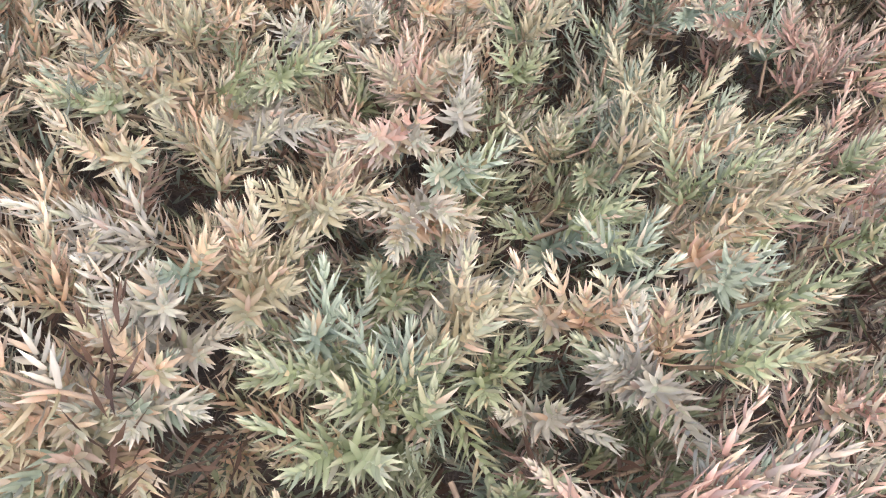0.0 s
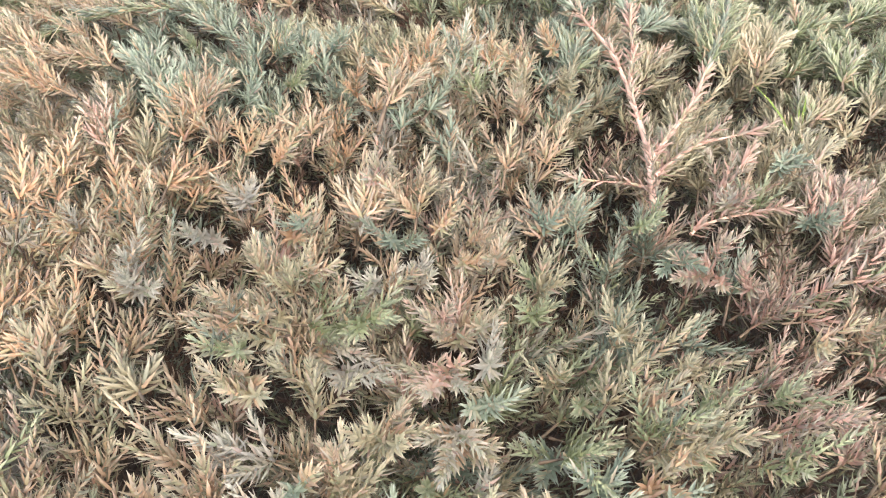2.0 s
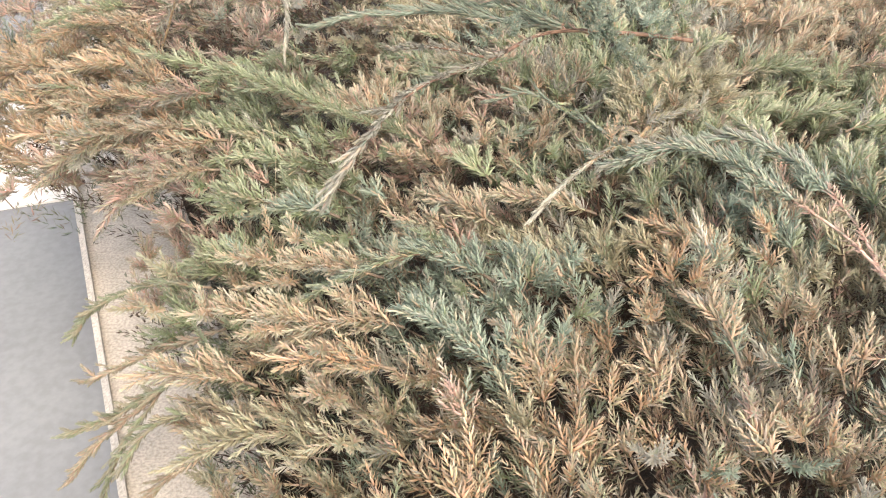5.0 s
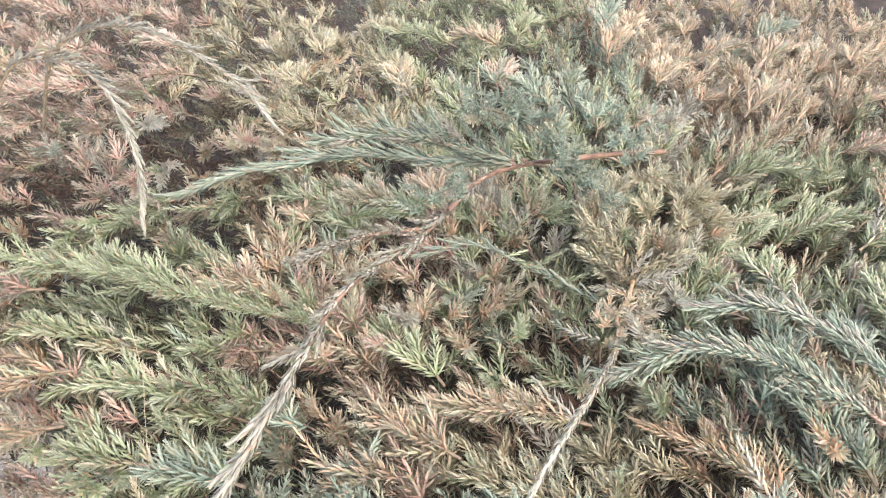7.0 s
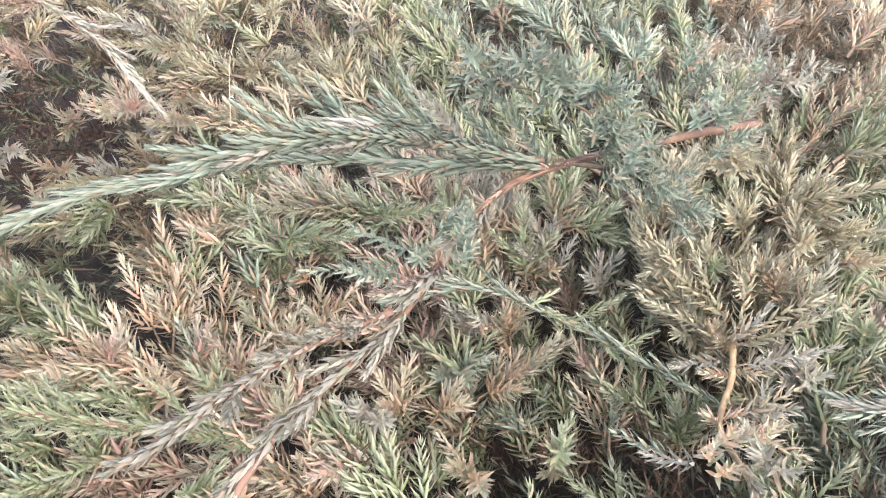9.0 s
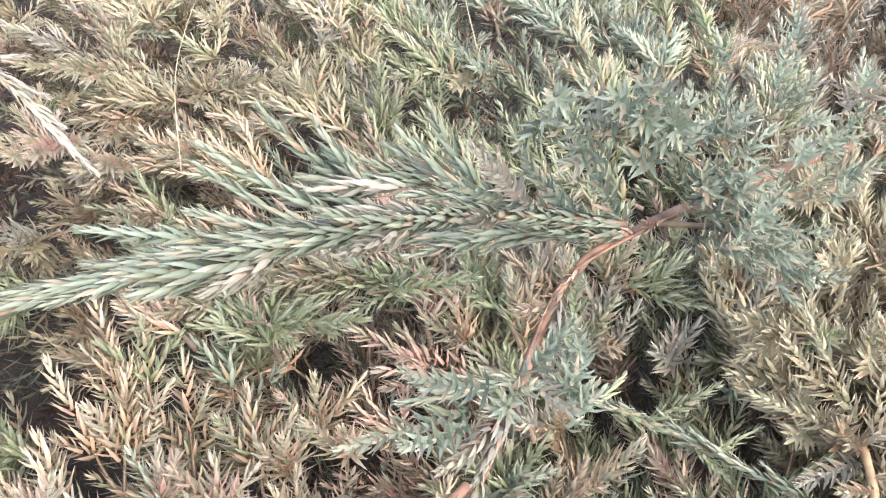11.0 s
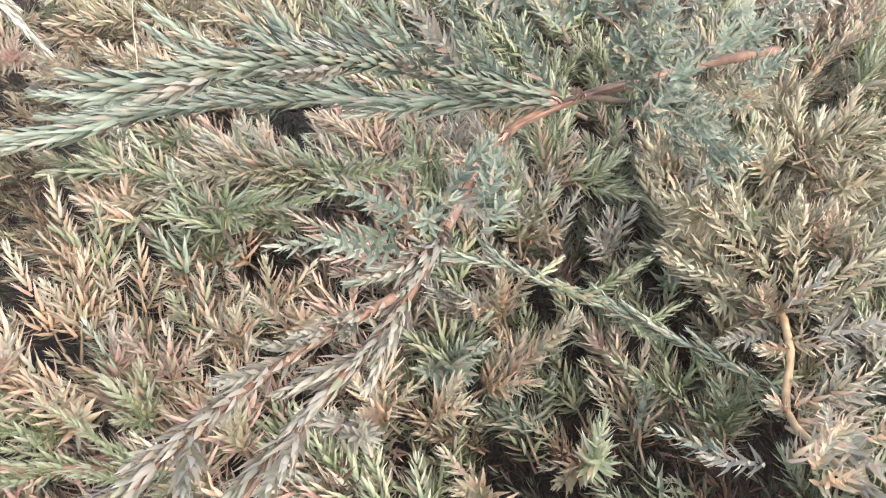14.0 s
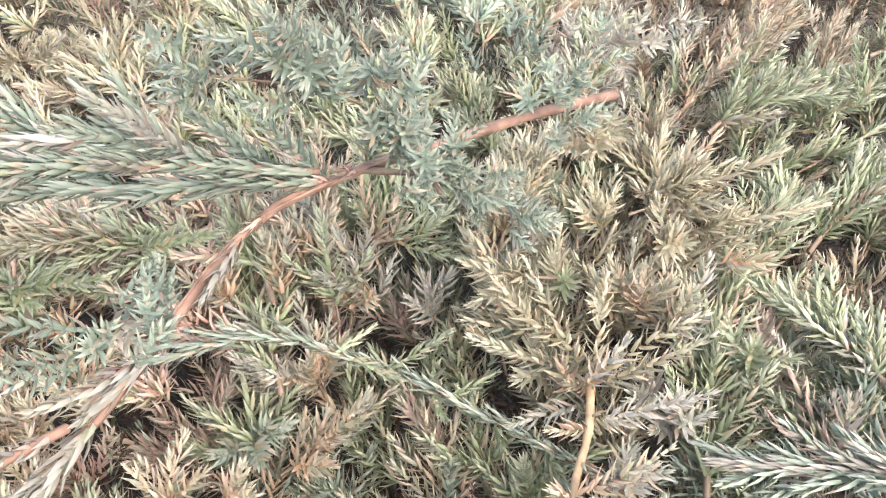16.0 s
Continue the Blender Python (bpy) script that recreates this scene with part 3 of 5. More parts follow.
# ---- ground, kerb and paving ----
def sheet(name, corners, z, mat, label, nx=2, ny=2, rough=0.0):
    bm = bmesh.new()
    (x0, y0), (x1, y1) = corners
    grid = [[bm.verts.new((x0 + (x1 - x0) * i / nx, y0 + (y1 - y0) * j / ny,
                           z + rough * noise.noise((i * 0.7, j * 0.7, 2.0)))) for j in range(ny + 1)] for i in range(nx + 1)]
    for i in range(nx):
        for j in range(ny):
            bm.faces.new((grid[i][j], grid[i + 1][j], grid[i + 1][j + 1], grid[i][j + 1]))
    ob = part(name, bm, mat, None)
    return tagged(ob, label, name, kind="structure")


def oblong(name, a, way, across, length, width, z0, z1, mat, parent, bev=0.006):
    """A block along way from a, with rounded edges."""
    bm = bmesh.new()
    bmesh.ops.create_cube(bm, size=1.0)
    for vtx in bm.verts:
        u, w, t = vtx.co.x + 0.5, vtx.co.y + 0.5, vtx.co.z + 0.5
        q = Vector(a) + Vector(way) * (u * length) + Vector(across) * (w * width)
        vtx.co = (q.x, q.y, z0 + t * (z1 - z0))
    bmesh.ops.bevel(bm, geom=bm.edges[:], offset=bev, segments=3, profile=0.5, affect="EDGES")
    bmesh.ops.recalc_face_normals(bm, faces=bm.faces[:])
    return part(name, bm, mat, parent)


GROUND = -0.034
PAVE_OUT, PAVE_WAY = Vector((-0.972, -0.235)), Vector((-0.235, 0.972))
PAVE_A, PAVE_LONG, PAVE_BAND = Vector((-0.407, 0.456)), 0.579, 0.34
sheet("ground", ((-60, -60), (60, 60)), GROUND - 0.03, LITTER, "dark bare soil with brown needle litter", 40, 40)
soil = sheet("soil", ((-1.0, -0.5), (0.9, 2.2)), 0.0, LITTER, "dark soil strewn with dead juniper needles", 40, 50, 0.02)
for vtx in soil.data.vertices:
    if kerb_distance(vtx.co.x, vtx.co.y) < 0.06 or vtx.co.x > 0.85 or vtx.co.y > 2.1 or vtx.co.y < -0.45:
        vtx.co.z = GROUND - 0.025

kerb = new("kerb")
tagged(kerb, "pale rough concrete kerb edging the juniper bed", "kerb", kind="structure")
for k in range(3):
    a = KERB_A + KERB_WAY * (-1.25 + 1.0 * k)
    oblong("kerb_stone", a, KERB_WAY, KERB_IN, 0.998, 0.10, GROUND - 0.02, KERB_TOP, CONCRETE, kerb, 0.007)

paving = new("paving")
tagged(paving, "grey paving slabs framed by pale bands", "paving", kind="structure")
for j in range(-4, 5):
    for i in range(6):
        a = PAVE_A + PAVE_WAY * (PAVE_LONG + PAVE_BAND) * j + PAVE_OUT * (0.02 + 0.52 * i)
        oblong("slab", a, PAVE_WAY, PAVE_OUT, PAVE_LONG, 0.515, GROUND - 0.04, GROUND, GREY_SLAB, paving, 0.002)
        b = a + PAVE_WAY * (PAVE_LONG + 0.003)
        oblong("band_stone", b, PAVE_WAY, PAVE_OUT, PAVE_BAND - 0.006, 0.515, GROUND - 0.04, GROUND + 0.001, PALE_SLAB, paving, 0.002)


near = make_shrub("spreading juniper with tan and blue-green needle shoots", (-0.05, 0.19))
far_one = make_shrub("spreading juniper with blue-green and straw-coloured drooping shoots", (-0.17, 0.64))
back = make_shrub("rusty brown juniper overhanging the concrete kerb", (-0.34, 0.76))

# Branches that stand out of the mass.
blue_stem = branch(far_one, [(-0.030, 0.692, 0.290), (-0.066, 0.677, 0.302), (-0.105, 0.660, 0.313), (-0.142, 0.645, 0.322), (-0.173, 0.629, 0.325),
                             (-0.215, 0.577, 0.328), (-0.259, 0.535, 0.332), (-0.285, 0.485, 0.334), (-0.311, 0.460, 0.310), (-0.327, 0.456, 0.285)],
                   BARK, 0.0021, "grey", label="reddish-brown drooping branch", shoots=12, start=0.46, end=0.95, length=0.026, open_=0.38, cover=0.52, cover_kind="grey", cover_open=0.34, forward=2.4, size=0.0092, seed=3)
# rosettes on the arching side branch, from its low end up and over to its tip
for k, (place, count, lean) in enumerate((
        ((-0.088, 0.645, 0.292), 5, (0.7, -0.3, -0.5)), ((-0.103, 0.643, 0.304), 8, (0.5, -0.5, 0.1)), ((-0.116, 0.638, 0.318), 11, (0.4, -0.6, 0.4)),
        ((-0.124, 0.632, 0.330), 11, (0.3, -0.6, 0.6)), ((-0.132, 0.630, 0.342), 10, (0.1, -0.5, 0.8)), ((-0.130, 0.640, 0.352), 9, (0.3, -0.2, 0.9)),
        ((-0.146, 0.635, 0.360), 9, (-0.1, -0.4, 0.9)), ((-0.157, 0.632, 0.370), 8, (-0.5, -0.4, 0.7)), ((-0.172, 0.628, 0.374), 6, (-0.9, -0.3, 0.4)))):
    cluster(blue_stem, place, 0.009, count, "blue", 0.012, lean, size=0.0060, open_=1.1, seed=60 + k, wide=0.7, tone=0.85)
branch(far_one, [(-0.140, 0.647, 0.322), (-0.118, 0.642, 0.318), (-0.122, 0.636, 0.330), (-0.131, 0.636, 0.345), (-0.146, 0.636, 0.358), (-0.172, 0.629, 0.373)], TWIG_BARK, 0.0011, cover=1.0, label="thin brown side twig", seed=61)
cluster(blue_stem, (-0.060, 0.668, 0.312), 0.018, 13, "blue", 0.013, (0.2, -0.4, 0.8), size=0.0064, open_=1.05, seed=7, tone=0.98)
cluster(blue_stem, (-0.030, 0.69, 0.315), 0.018, 10, "grey", 0.013, (0.3, -0.2, 1), size=0.0064, open_=1.05, seed=8, tone=1.0)
cluster(blue_stem, (-0.075, 0.690, 0.322), 0.020, 9, "blue", 0.015, (0.0, 0.3, 1), size=0.0064, open_=1.0, seed=81, tone=0.98)
cluster(blue_stem, (-0.196, 0.583, 0.350), 0.010, 11, "blue", 0.009, (0.3, -0.3, 1), size=0.0052, open_=1.0, seed=9, tone=1.0)
sprigs(blue_stem, [((-0.213, 0.589, 0.339), (-0.242, 0.577, 0.351), "blue"), ((-0.214, 0.587, 0.337), (-0.233, 0.572, 0.349), "blue"),
                   ((-0.208, 0.591, 0.342), (-0.229, 0.585, 0.356), "blue"), ((-0.202, 0.587, 0.347), (-0.192, 0.588, 0.358), "blue"),
                   ((-0.203, 0.585, 0.350), (-0.198, 0.572, 0.353), "grey")], size=0.0060, open_=0.9, tone=0.92)
upper = branch(far_one, [(-0.150, 0.642, 0.328), (-0.179, 0.638, 0.342), (-0.209, 0.625, 0.360), (-0.232, 0.617, 0.369), (-0.260, 0.608, 0.375)], BARK, 0.0010,
               "grey", label="blue-green shoot with a mauve tip", shoots=5, start=0.3, end=0.9, length=0.024, open_=0.4, cover=0.0, cover_kind="blue", cover_open=0.40, cover_step=0.007, forward=2.6, size=0.0095, lift=0.1, tone=0.85, seed=12)
lower = branch(far_one, [(-0.150, 0.640, 0.326), (-0.19, 0.648, 0.330), (-0.24, 0.655, 0.336), (-0.278, 0.655, 0.337), (-0.316, 0.648, 0.338), (-0.346, 0.640, 0.334)], BARK, 0.0010,
               "blue", label="long blue-green drooping shoot", shoots=10, start=0.0, end=0.7, length=0.030, open_=0.42, cover=0.0, cover_kind="blue", cover_open=0.38, cover_step=0.008, forward=2.6, size=0.0090, tone=0.8, seed=13)
# shoots that part from these two
sprigs(lower, [((-0.226, 0.661, 0.336), (-0.257, 0.675, 0.350), "blue"), ((-0.217, 0.673, 0.335), (-0.243, 0.684, 0.350), "blue"), ((-0.217, 0.667, 0.340), (-0.227, 0.679, 0.350), "blue"),
               ((-0.207, 0.656, 0.345), (-0.230, 0.664, 0.346), "grey"), ((-0.184, 0.654, 0.333), (-0.208, 0.669, 0.348), "blue"), ((-0.188, 0.657, 0.341), (-0.199, 0.671, 0.352), "blue"),
               ((-0.258, 0.660, 0.337), (-0.291, 0.677, 0.334), "blue"), ((-0.235, 0.655, 0.336), (-0.262, 0.668, 0.339), "blue")], size=0.0088, open_=0.5, tone=0.95)
sprigs(upper, [((-0.170, 0.642, 0.335), (-0.205, 0.629, 0.372), "blue"), ((-0.182, 0.636, 0.348), (-0.198, 0.630, 0.374), "grey"), ((-0.148, 0.646, 0.322), (-0.167, 0.639, 0.360), "blue"),
               ((-0.160, 0.646, 0.325), (-0.182, 0.644, 0.357), "blue"), ((-0.155, 0.645, 0.322), (-0.176, 0.652, 0.345), "blue")], size=0.0078, open_=0.62, tone=0.9)
branch(far_one, [(-0.17, 0.65, 0.33), (-0.195, 0.665, 0.335), (-0.217, 0.673, 0.336)], BARK, 0.001, "blue", shoots=4, length=0.024, open_=0.5, cover=0.3, cover_open=0.46, forward=1.8, size=0.0088, seed=14)
branch(far_one, [(-0.218, 0.575, 0.333), (-0.25, 0.545, 0.354), (-0.278, 0.516, 0.366)], BARK, 0.0012, "grey", shoots=4, length=0.014, open_=0.4, cover=0.05, cover_kind="grey", cover_open=0.42, forward=1.4, seed=16)
straw = branch(far_one, [(-0.078, 0.605, 0.246), (-0.084, 0.594, 0.259), (-0.093, 0.577, 0.262), (-0.108, 0.556, 0.264), (-0.121, 0.516, 0.290), (-0.145, 0.476, 0.304), (-0.17, 0.447, 0.303), (-0.191, 0.426, 0.293)],
               TAN_BARK, 0.0017, "tan", label="straw-coloured stem with a pale hanging tip", shoots=6, start=0.1, end=0.45, length=0.011, open_=0.7, cover=0.52, cover_kind="grey", cover_open=0.34, forward=0.5, size=0.0075, tone=1.2, seed=17)
sprigs(straw, [((-0.087, 0.591, 0.256), (-0.114, 0.585, 0.265), "grey"), ((-0.086, 0.597, 0.261), (-0.117, 0.609, 0.280), "olive"), ((-0.091, 0.601, 0.276), (-0.114, 0.618, 0.290), "olive"),
               ((-0.088, 0.596, 0.270), (-0.096, 0.618, 0.295), "olive"), ((-0.085, 0.592, 0.270), (-0.075, 0.608, 0.290), "olive"), ((-0.083, 0.588, 0.268), (-0.052, 0.583, 0.278), "olive"),
               ((-0.083, 0.592, 0.268), (-0.051, 0.594, 0.284), "olive"), ((-0.092, 0.572, 0.276), (-0.068, 0.560, 0.290), "grey"), ((-0.088, 0.590, 0.268), (-0.076, 0.588, 0.284), "grey"),
               ((-0.106, 0.558, 0.266), (-0.081, 0.553, 0.278), "tan"), ((-0.110, 0.555, 0.262), (-0.088, 0.545, 0.268), "tan"), ((-0.107, 0.554, 0.266), (-0.083, 0.540, 0.264), "tan"),
               ((-0.127, 0.556, 0.255), (-0.143, 0.565, 0.260), "blue"), ((-0.120, 0.548, 0.258), (-0.138, 0.552, 0.264), "grey")], size=0.0074, open_=0.85, tone=1.15)
cluster(straw, (-0.124, 0.525, 0.294), 0.016, 8, "tan", 0.011, (0, -0.2, 1), open_=0.85, seed=19, tone=1.2)
branch(far_one, [(-0.085, 0.568, 0.242), (-0.112, 0.593, 0.252), (-0.140, 0.621, 0.257), (-0.174, 0.638, 0.270), (-0.206, 0.652, 0.258)], BARK, 0.0008, "green", label="thin green twig",
       shoots=10, start=0.0, end=0.7, length=0.022, open_=0.5, cover=0.0, cover_kind="blue", cover_open=0.42, forward=-0.6, seed=20)
branch(far_one, [(0.06, 0.60, 0.22), (0.0, 0.575, 0.245), (-0.047, 0.563, 0.252)], BARK, 0.0012, "green", shoots=30, length=0.022, open_=0.75, cover=0.1, cover_open=0.6, forward=0.9, tone=0.7, seed=21)
branch(far_one, [(0.0, 0.72, 0.22), (0.05, 0.745, 0.24), (0.088, 0.765, 0.25), (0.13, 0.80, 0.27)], TAN_BARK, 0.0012, "tan", shoots=28, length=0.024, open_=0.8, cover=0.0, cover_open=0.6, forward=1.0, seed=22)
branch(back, [(-0.50, 0.90, 0.25), (-0.45, 0.83, 0.35), (-0.40, 0.79, 0.382), (-0.361, 0.766, 0.381), (-0.316, 0.741, 0.355), (-0.297, 0.723, 0.334)], TAN_BARK, 0.0010, "grey", label="pale hanging whip", shoots=7, start=0.1, end=0.6,
       length=0.015, open_=0.4, cover=0.0, cover_kind="grey", cover_open=0.4, forward=1.6, tone=1.1, seed=23)
branch(back, [(-0.53, 0.81, 0.25), (-0.46, 0.74, 0.37), (-0.42, 0.712, 0.395), (-0.389, 0.691, 0.385), (-0.376, 0.675, 0.345), (-0.381, 0.668, 0.300)], TAN_BARK, 0.0010, "tan", label="pale hanging whip", shoots=5, start=0.1, end=0.5,
       length=0.016, open_=0.4, cover=0.0, cover_kind="grey", cover_open=0.35, forward=1.6, tone=1.1, seed=24)
branch(back, [(-0.27, 0.60, 0.25), (-0.33, 0.605, 0.275), (-0.372, 0.611, 0.292), (-0.43, 0.628, 0.305), (-0.50, 0.65, 0.312)], BARK, 0.0018, "green", label="pale green branch reaching over the bed", shoots=44, start=0.0,
       end=0.95, length=0.026, open_=0.7, cover=0.0, cover_kind="green", cover_open=0.6, forward=1.2, seed=25)
branch(near, [(-0.20, 0.455, 0.24), (-0.268, 0.431, 0.260), (-0.31, 0.414, 0.257), (-0.340, 0.404, 0.246)], BARK, 0.0009, "blue", label="long green twig", shoots=14, length=0.017, open_=0.5, cover=0.0, cover_kind="green",
       cover_open=0.5, forward=1.3, seed=26)
dead_look = dict(cover=0.0, cover_kind="pink", cover_open=1.05, size=0.0085, tone=1.0, cover_step=0.026)
branch(near, [(0.034, 0.318, 0.235), (0.030, 0.326, 0.252), (0.021, 0.358, 0.266), (0.0, 0.409, 0.280), (-0.029, 0.448, 0.288)], DEAD_BARK, 0.0023, "pink", label="bare pinkish dead stem", seed=27, **dead_look)
branch(near, [(0.012, 0.380, 0.272), (0.010, 0.414, 0.281), (0.006, 0.450, 0.284)], DEAD_BARK, 0.0014, label="bare pinkish dead stem", seed=29, **dead_look)
branch(near, [(0.027, 0.343, 0.260), (0.042, 0.380, 0.268), (0.050, 0.415, 0.272)], DEAD_BARK, 0.0014, label="bare pinkish dead stem", seed=30, **dead_look)
branch(near, [(0.030, 0.334, 0.257), (0.047, 0.354, 0.264), (0.072, 0.371, 0.266)], DEAD_BARK, 0.0013, label="bare pinkish dead stem", seed=31, **dead_look)
branch(near, [(0.030, 0.330, 0.252), (0.015, 0.332, 0.251), (-0.002, 0.337, 0.246)], DEAD_BARK, 0.0010, label="bare pinkish dead stem", seed=32, **dead_look)
branch(near, [(0.050, 0.309, 0.244), (0.059, 0.325, 0.251), (0.073, 0.359, 0.257)], DEAD_BARK, 0.0010, label="bare pinkish dead stem", seed=33, **dead_look)
branch(near, [(0.051, 0.314, 0.244), (0.066, 0.319, 0.250), (0.088, 0.329, 0.252)], DEAD_BARK, 0.0010, label="bare pinkish dead stem", seed=34, **dead_look)
branch(near, [(-0.024, 0.440, 0.288), (-0.050, 0.463, 0.298), (-0.090, 0.484, 0.304), (-0.13, 0.489, 0.290)], BARK, 0.0012, "blue", label="arching blue-green branch", shoots=30, start=0.0, length=0.028, open_=0.6, cover=0.0, cover_kind="grey",
       cover_open=0.5, forward=1.8, size=0.0085, lift=0.0, seed=28)
branch(near, [(0.006, 0.450, 0.284), (-0.005, 0.485, 0.288), (-0.03, 0.52, 0.288), (-0.06, 0.545, 0.275)], BARK, 0.0012, "blue", label="arching blue-green branch", shoots=24, start=0.0, length=0.026, open_=0.6, cover=0.0, cover_kind="grey",
       cover_open=0.5, forward=1.8, size=0.0085, lift=0.0, seed=35)
branch(near, [(0.050, 0.415, 0.272), (0.057, 0.45, 0.278), (0.062, 0.488, 0.280)], BARK, 0.0010, "green", shoots=14, length=0.02, open_=0.75, cover=0.0, cover_kind="blue", cover_open=0.6, forward=1.0, seed=36)

# Sprigs that hang over the kerb.
for k, pts in enumerate((
        [(-0.38, 0.385, 0.205), (-0.420, 0.398, 0.195), (-0.468, 0.414, 0.145), (-0.51, 0.408, 0.110), (-0.532, 0.402, 0.084)],
        [(-0.44, 0.405, 0.175), (-0.49, 0.420, 0.132), (-0.534, 0.425, 0.104)],
        [(-0.45, 0.408, 0.165), (-0.485, 0.398, 0.12), (-0.505, 0.375, 0.08), (-0.512, 0.362, 0.05)],
        [(-0.40, 0.42, 0.21), (-0.47, 0.45, 0.16), (-0.535, 0.470, 0.115)],
        [(-0.41, 0.44, 0.23), (-0.46, 0.465, 0.215), (-0.52, 0.495, 0.17), (-0.548, 0.500, 0.14)],
        [(-0.40, 0.37, 0.19), (-0.45, 0.378, 0.16), (-0.475, 0.372, 0.13)],
        [(-0.38, 0.34, 0.19), (-0.43, 0.345, 0.15), (-0.465, 0.335, 0.12)])):
    branch(near, pts, TWIG_BARK, 0.0010, ("tan", "olive", "green")[k % 3], shoots=12 if k < 5 else 7, length=0.018, open_=0.5, cover=0.05, cover_kind=("tan", "green", "olive")[k % 3], cover_open=0.45, forward=1.5, size=0.0075, tone=0.72, seed=40 + k)

branch(far_one, [(-0.120, 0.652, 0.319), (-0.144, 0.641, 0.325), (-0.173, 0.629, 0.326), (-0.195, 0.603, 0.328), (-0.215, 0.577, 0.329)], BARK, 0.0006, "pink", shoots=6, length=0.010, open_=0.5, cover=1.0, forward=1.6, size=0.006, tone=0.85, seed=52)
# A curl of red stem deep in the foliage, and a pale broken tip.
branch(far_one, [(-0.120, 0.618, 0.215), (-0.125, 0.611, 0.224), (-0.128, 0.603, 0.224), (-0.126, 0.594, 0.221), (-0.118, 0.584, 0.212)], BARK, 0.0022, name="stem", label="bare red-brown curled stem", cover=1.0, seed=50)
branch(back, [(-0.512, 0.650, 0.264), (-0.500, 0.620, 0.270), (-0.502, 0.598, 0.262), (-0.493, 0.566, 0.246)], TAN_BARK, 0.0012, "grey", label="pale broken tip", shoots=3, length=0.012, cover=0.0, cover_kind="grey", cover_open=0.5, seed=51)


def dry_stalk(pts, label):
    """A thin straw caught in the foliage."""
    line = smooth_line(pts, 24)
    o = line[0]
    tv, tf = tubes([[(*(q - o), 0.00024 * (1 - 0.5 * k / 23)) for k, q in enumerate(line)]], 5)
    ob = raw_mesh("dry_straw", tv, tf, STRAW, None, quads=True)
    ob.location = o
    return tagged(ob, label, "straw", "dry straws")


dry_stalk([(-0.391, 0.609, 0.270), (-0.384, 0.587, 0.274), (-0.377, 0.558, 0.270), (-0.374, 0.533, 0.268), (-0.370, 0.501, 0.262)], "kinked pale dry straw lying on juniper")
dry_stalk([(-0.306, 0.417, 0.264), (-0.306, 0.386, 0.272), (-0.304, 0.366, 0.271), (-0.301, 0.341, 0.266)], "straight pale dry straw lying on juniper")
dry_stalk([(-0.270, 0.774, 0.276), (-0.266, 0.815, 0.290), (-0.257, 0.850, 0.296), (-0.242, 0.917, 0.288)], "long pale dry straw lying on juniper")
dry_stalk([(-0.135, 0.811, 0.284), (-0.132, 0.839, 0.298), (-0.118, 0.881, 0.297), (-0.100, 0.914, 0.284)], "curled pale dry straw lying on juniper")
dry_stalk([(-0.237, 0.939, 0.284), (-0.213, 0.881, 0.298), (-0.189, 0.838, 0.304), (-0.162, 0.811, 0.288)], "long bowed dry straw lying on juniper")
dry_stalk([(-0.281, 0.359, 0.265), (-0.275, 0.337, 0.275), (-0.270, 0.317, 0.276), (-0.273, 0.300, 0.268)], "short bent dry straw lying on juniper")


def grass_blades(x, y, z, count, seed):
    """Fresh grass growing up through the shrub."""
    r = random.Random(seed)
    root = new("grass_tuft")
    root.location = (x, y, z)
    tagged(root, "bright green grass blades growing up through juniper", "grass")
    for k in range(count):
        a, ln, w = r.uniform(0, 6.28), r.uniform(0.028, 0.05), r.uniform(0.0012, 0.0019)
        lean = r.uniform(0.25, 0.8)
        h = Vector((math.cos(a), math.sin(a), 0))
        across = Vector((-h.y, h.x, 0))
        vs, fs = [], []
        for i in range(6):
            f = i / 5
            q = h * (lean * ln * f * f + 0.002) + Vector((0, 0, ln * (f - 0.25 * f * f)))
            b = w * (1 - f**2) + 0.0001
            vs += [q - across * b, q + h * b * 0.4 - Vector((0, 0, b * 0.5)), q + across * b]
            if i:
                o = 3 * i
                fs += [(o - 3, o - 2, o + 1, o), (o - 2, o - 1, o + 2, o + 1)]
        raw_mesh("blade", np.array([tuple(v) for v in vs]), np.array(fs), GRASS, root, quads=True)


grass_blades(0.112, 0.430, 0.218, 9, 3)


def stone(x, y, z, size, turn):
    """An angular broken stone with worn edges."""
    bm = bmesh.new()
    bmesh.ops.create_cube(bm, size=1.0)
    r = random.Random(4)
    for v in bm.verts:
        v.co = Vector((v.co.x * size * 1.5, v.co.y * size, v.co.z * size * 0.8)) + Vector((r.uniform(-1, 1), r.uniform(-1, 1), r.uniform(-1, 1))) * size * 0.16
    bmesh.ops.bevel(bm, geom=bm.edges[:], offset=size * 0.06, segments=2, profile=0.5, affect="EDGES")
    ob = part("stone", bm, GREY_STONE, None)
    ob.matrix_world = pose(x, y, z, 8, -14, turn)
    return tagged(ob, "pale grey angular stone lodged in the juniper", "stone")


stone(0.238, 0.757, 0.222, 0.055, 35)

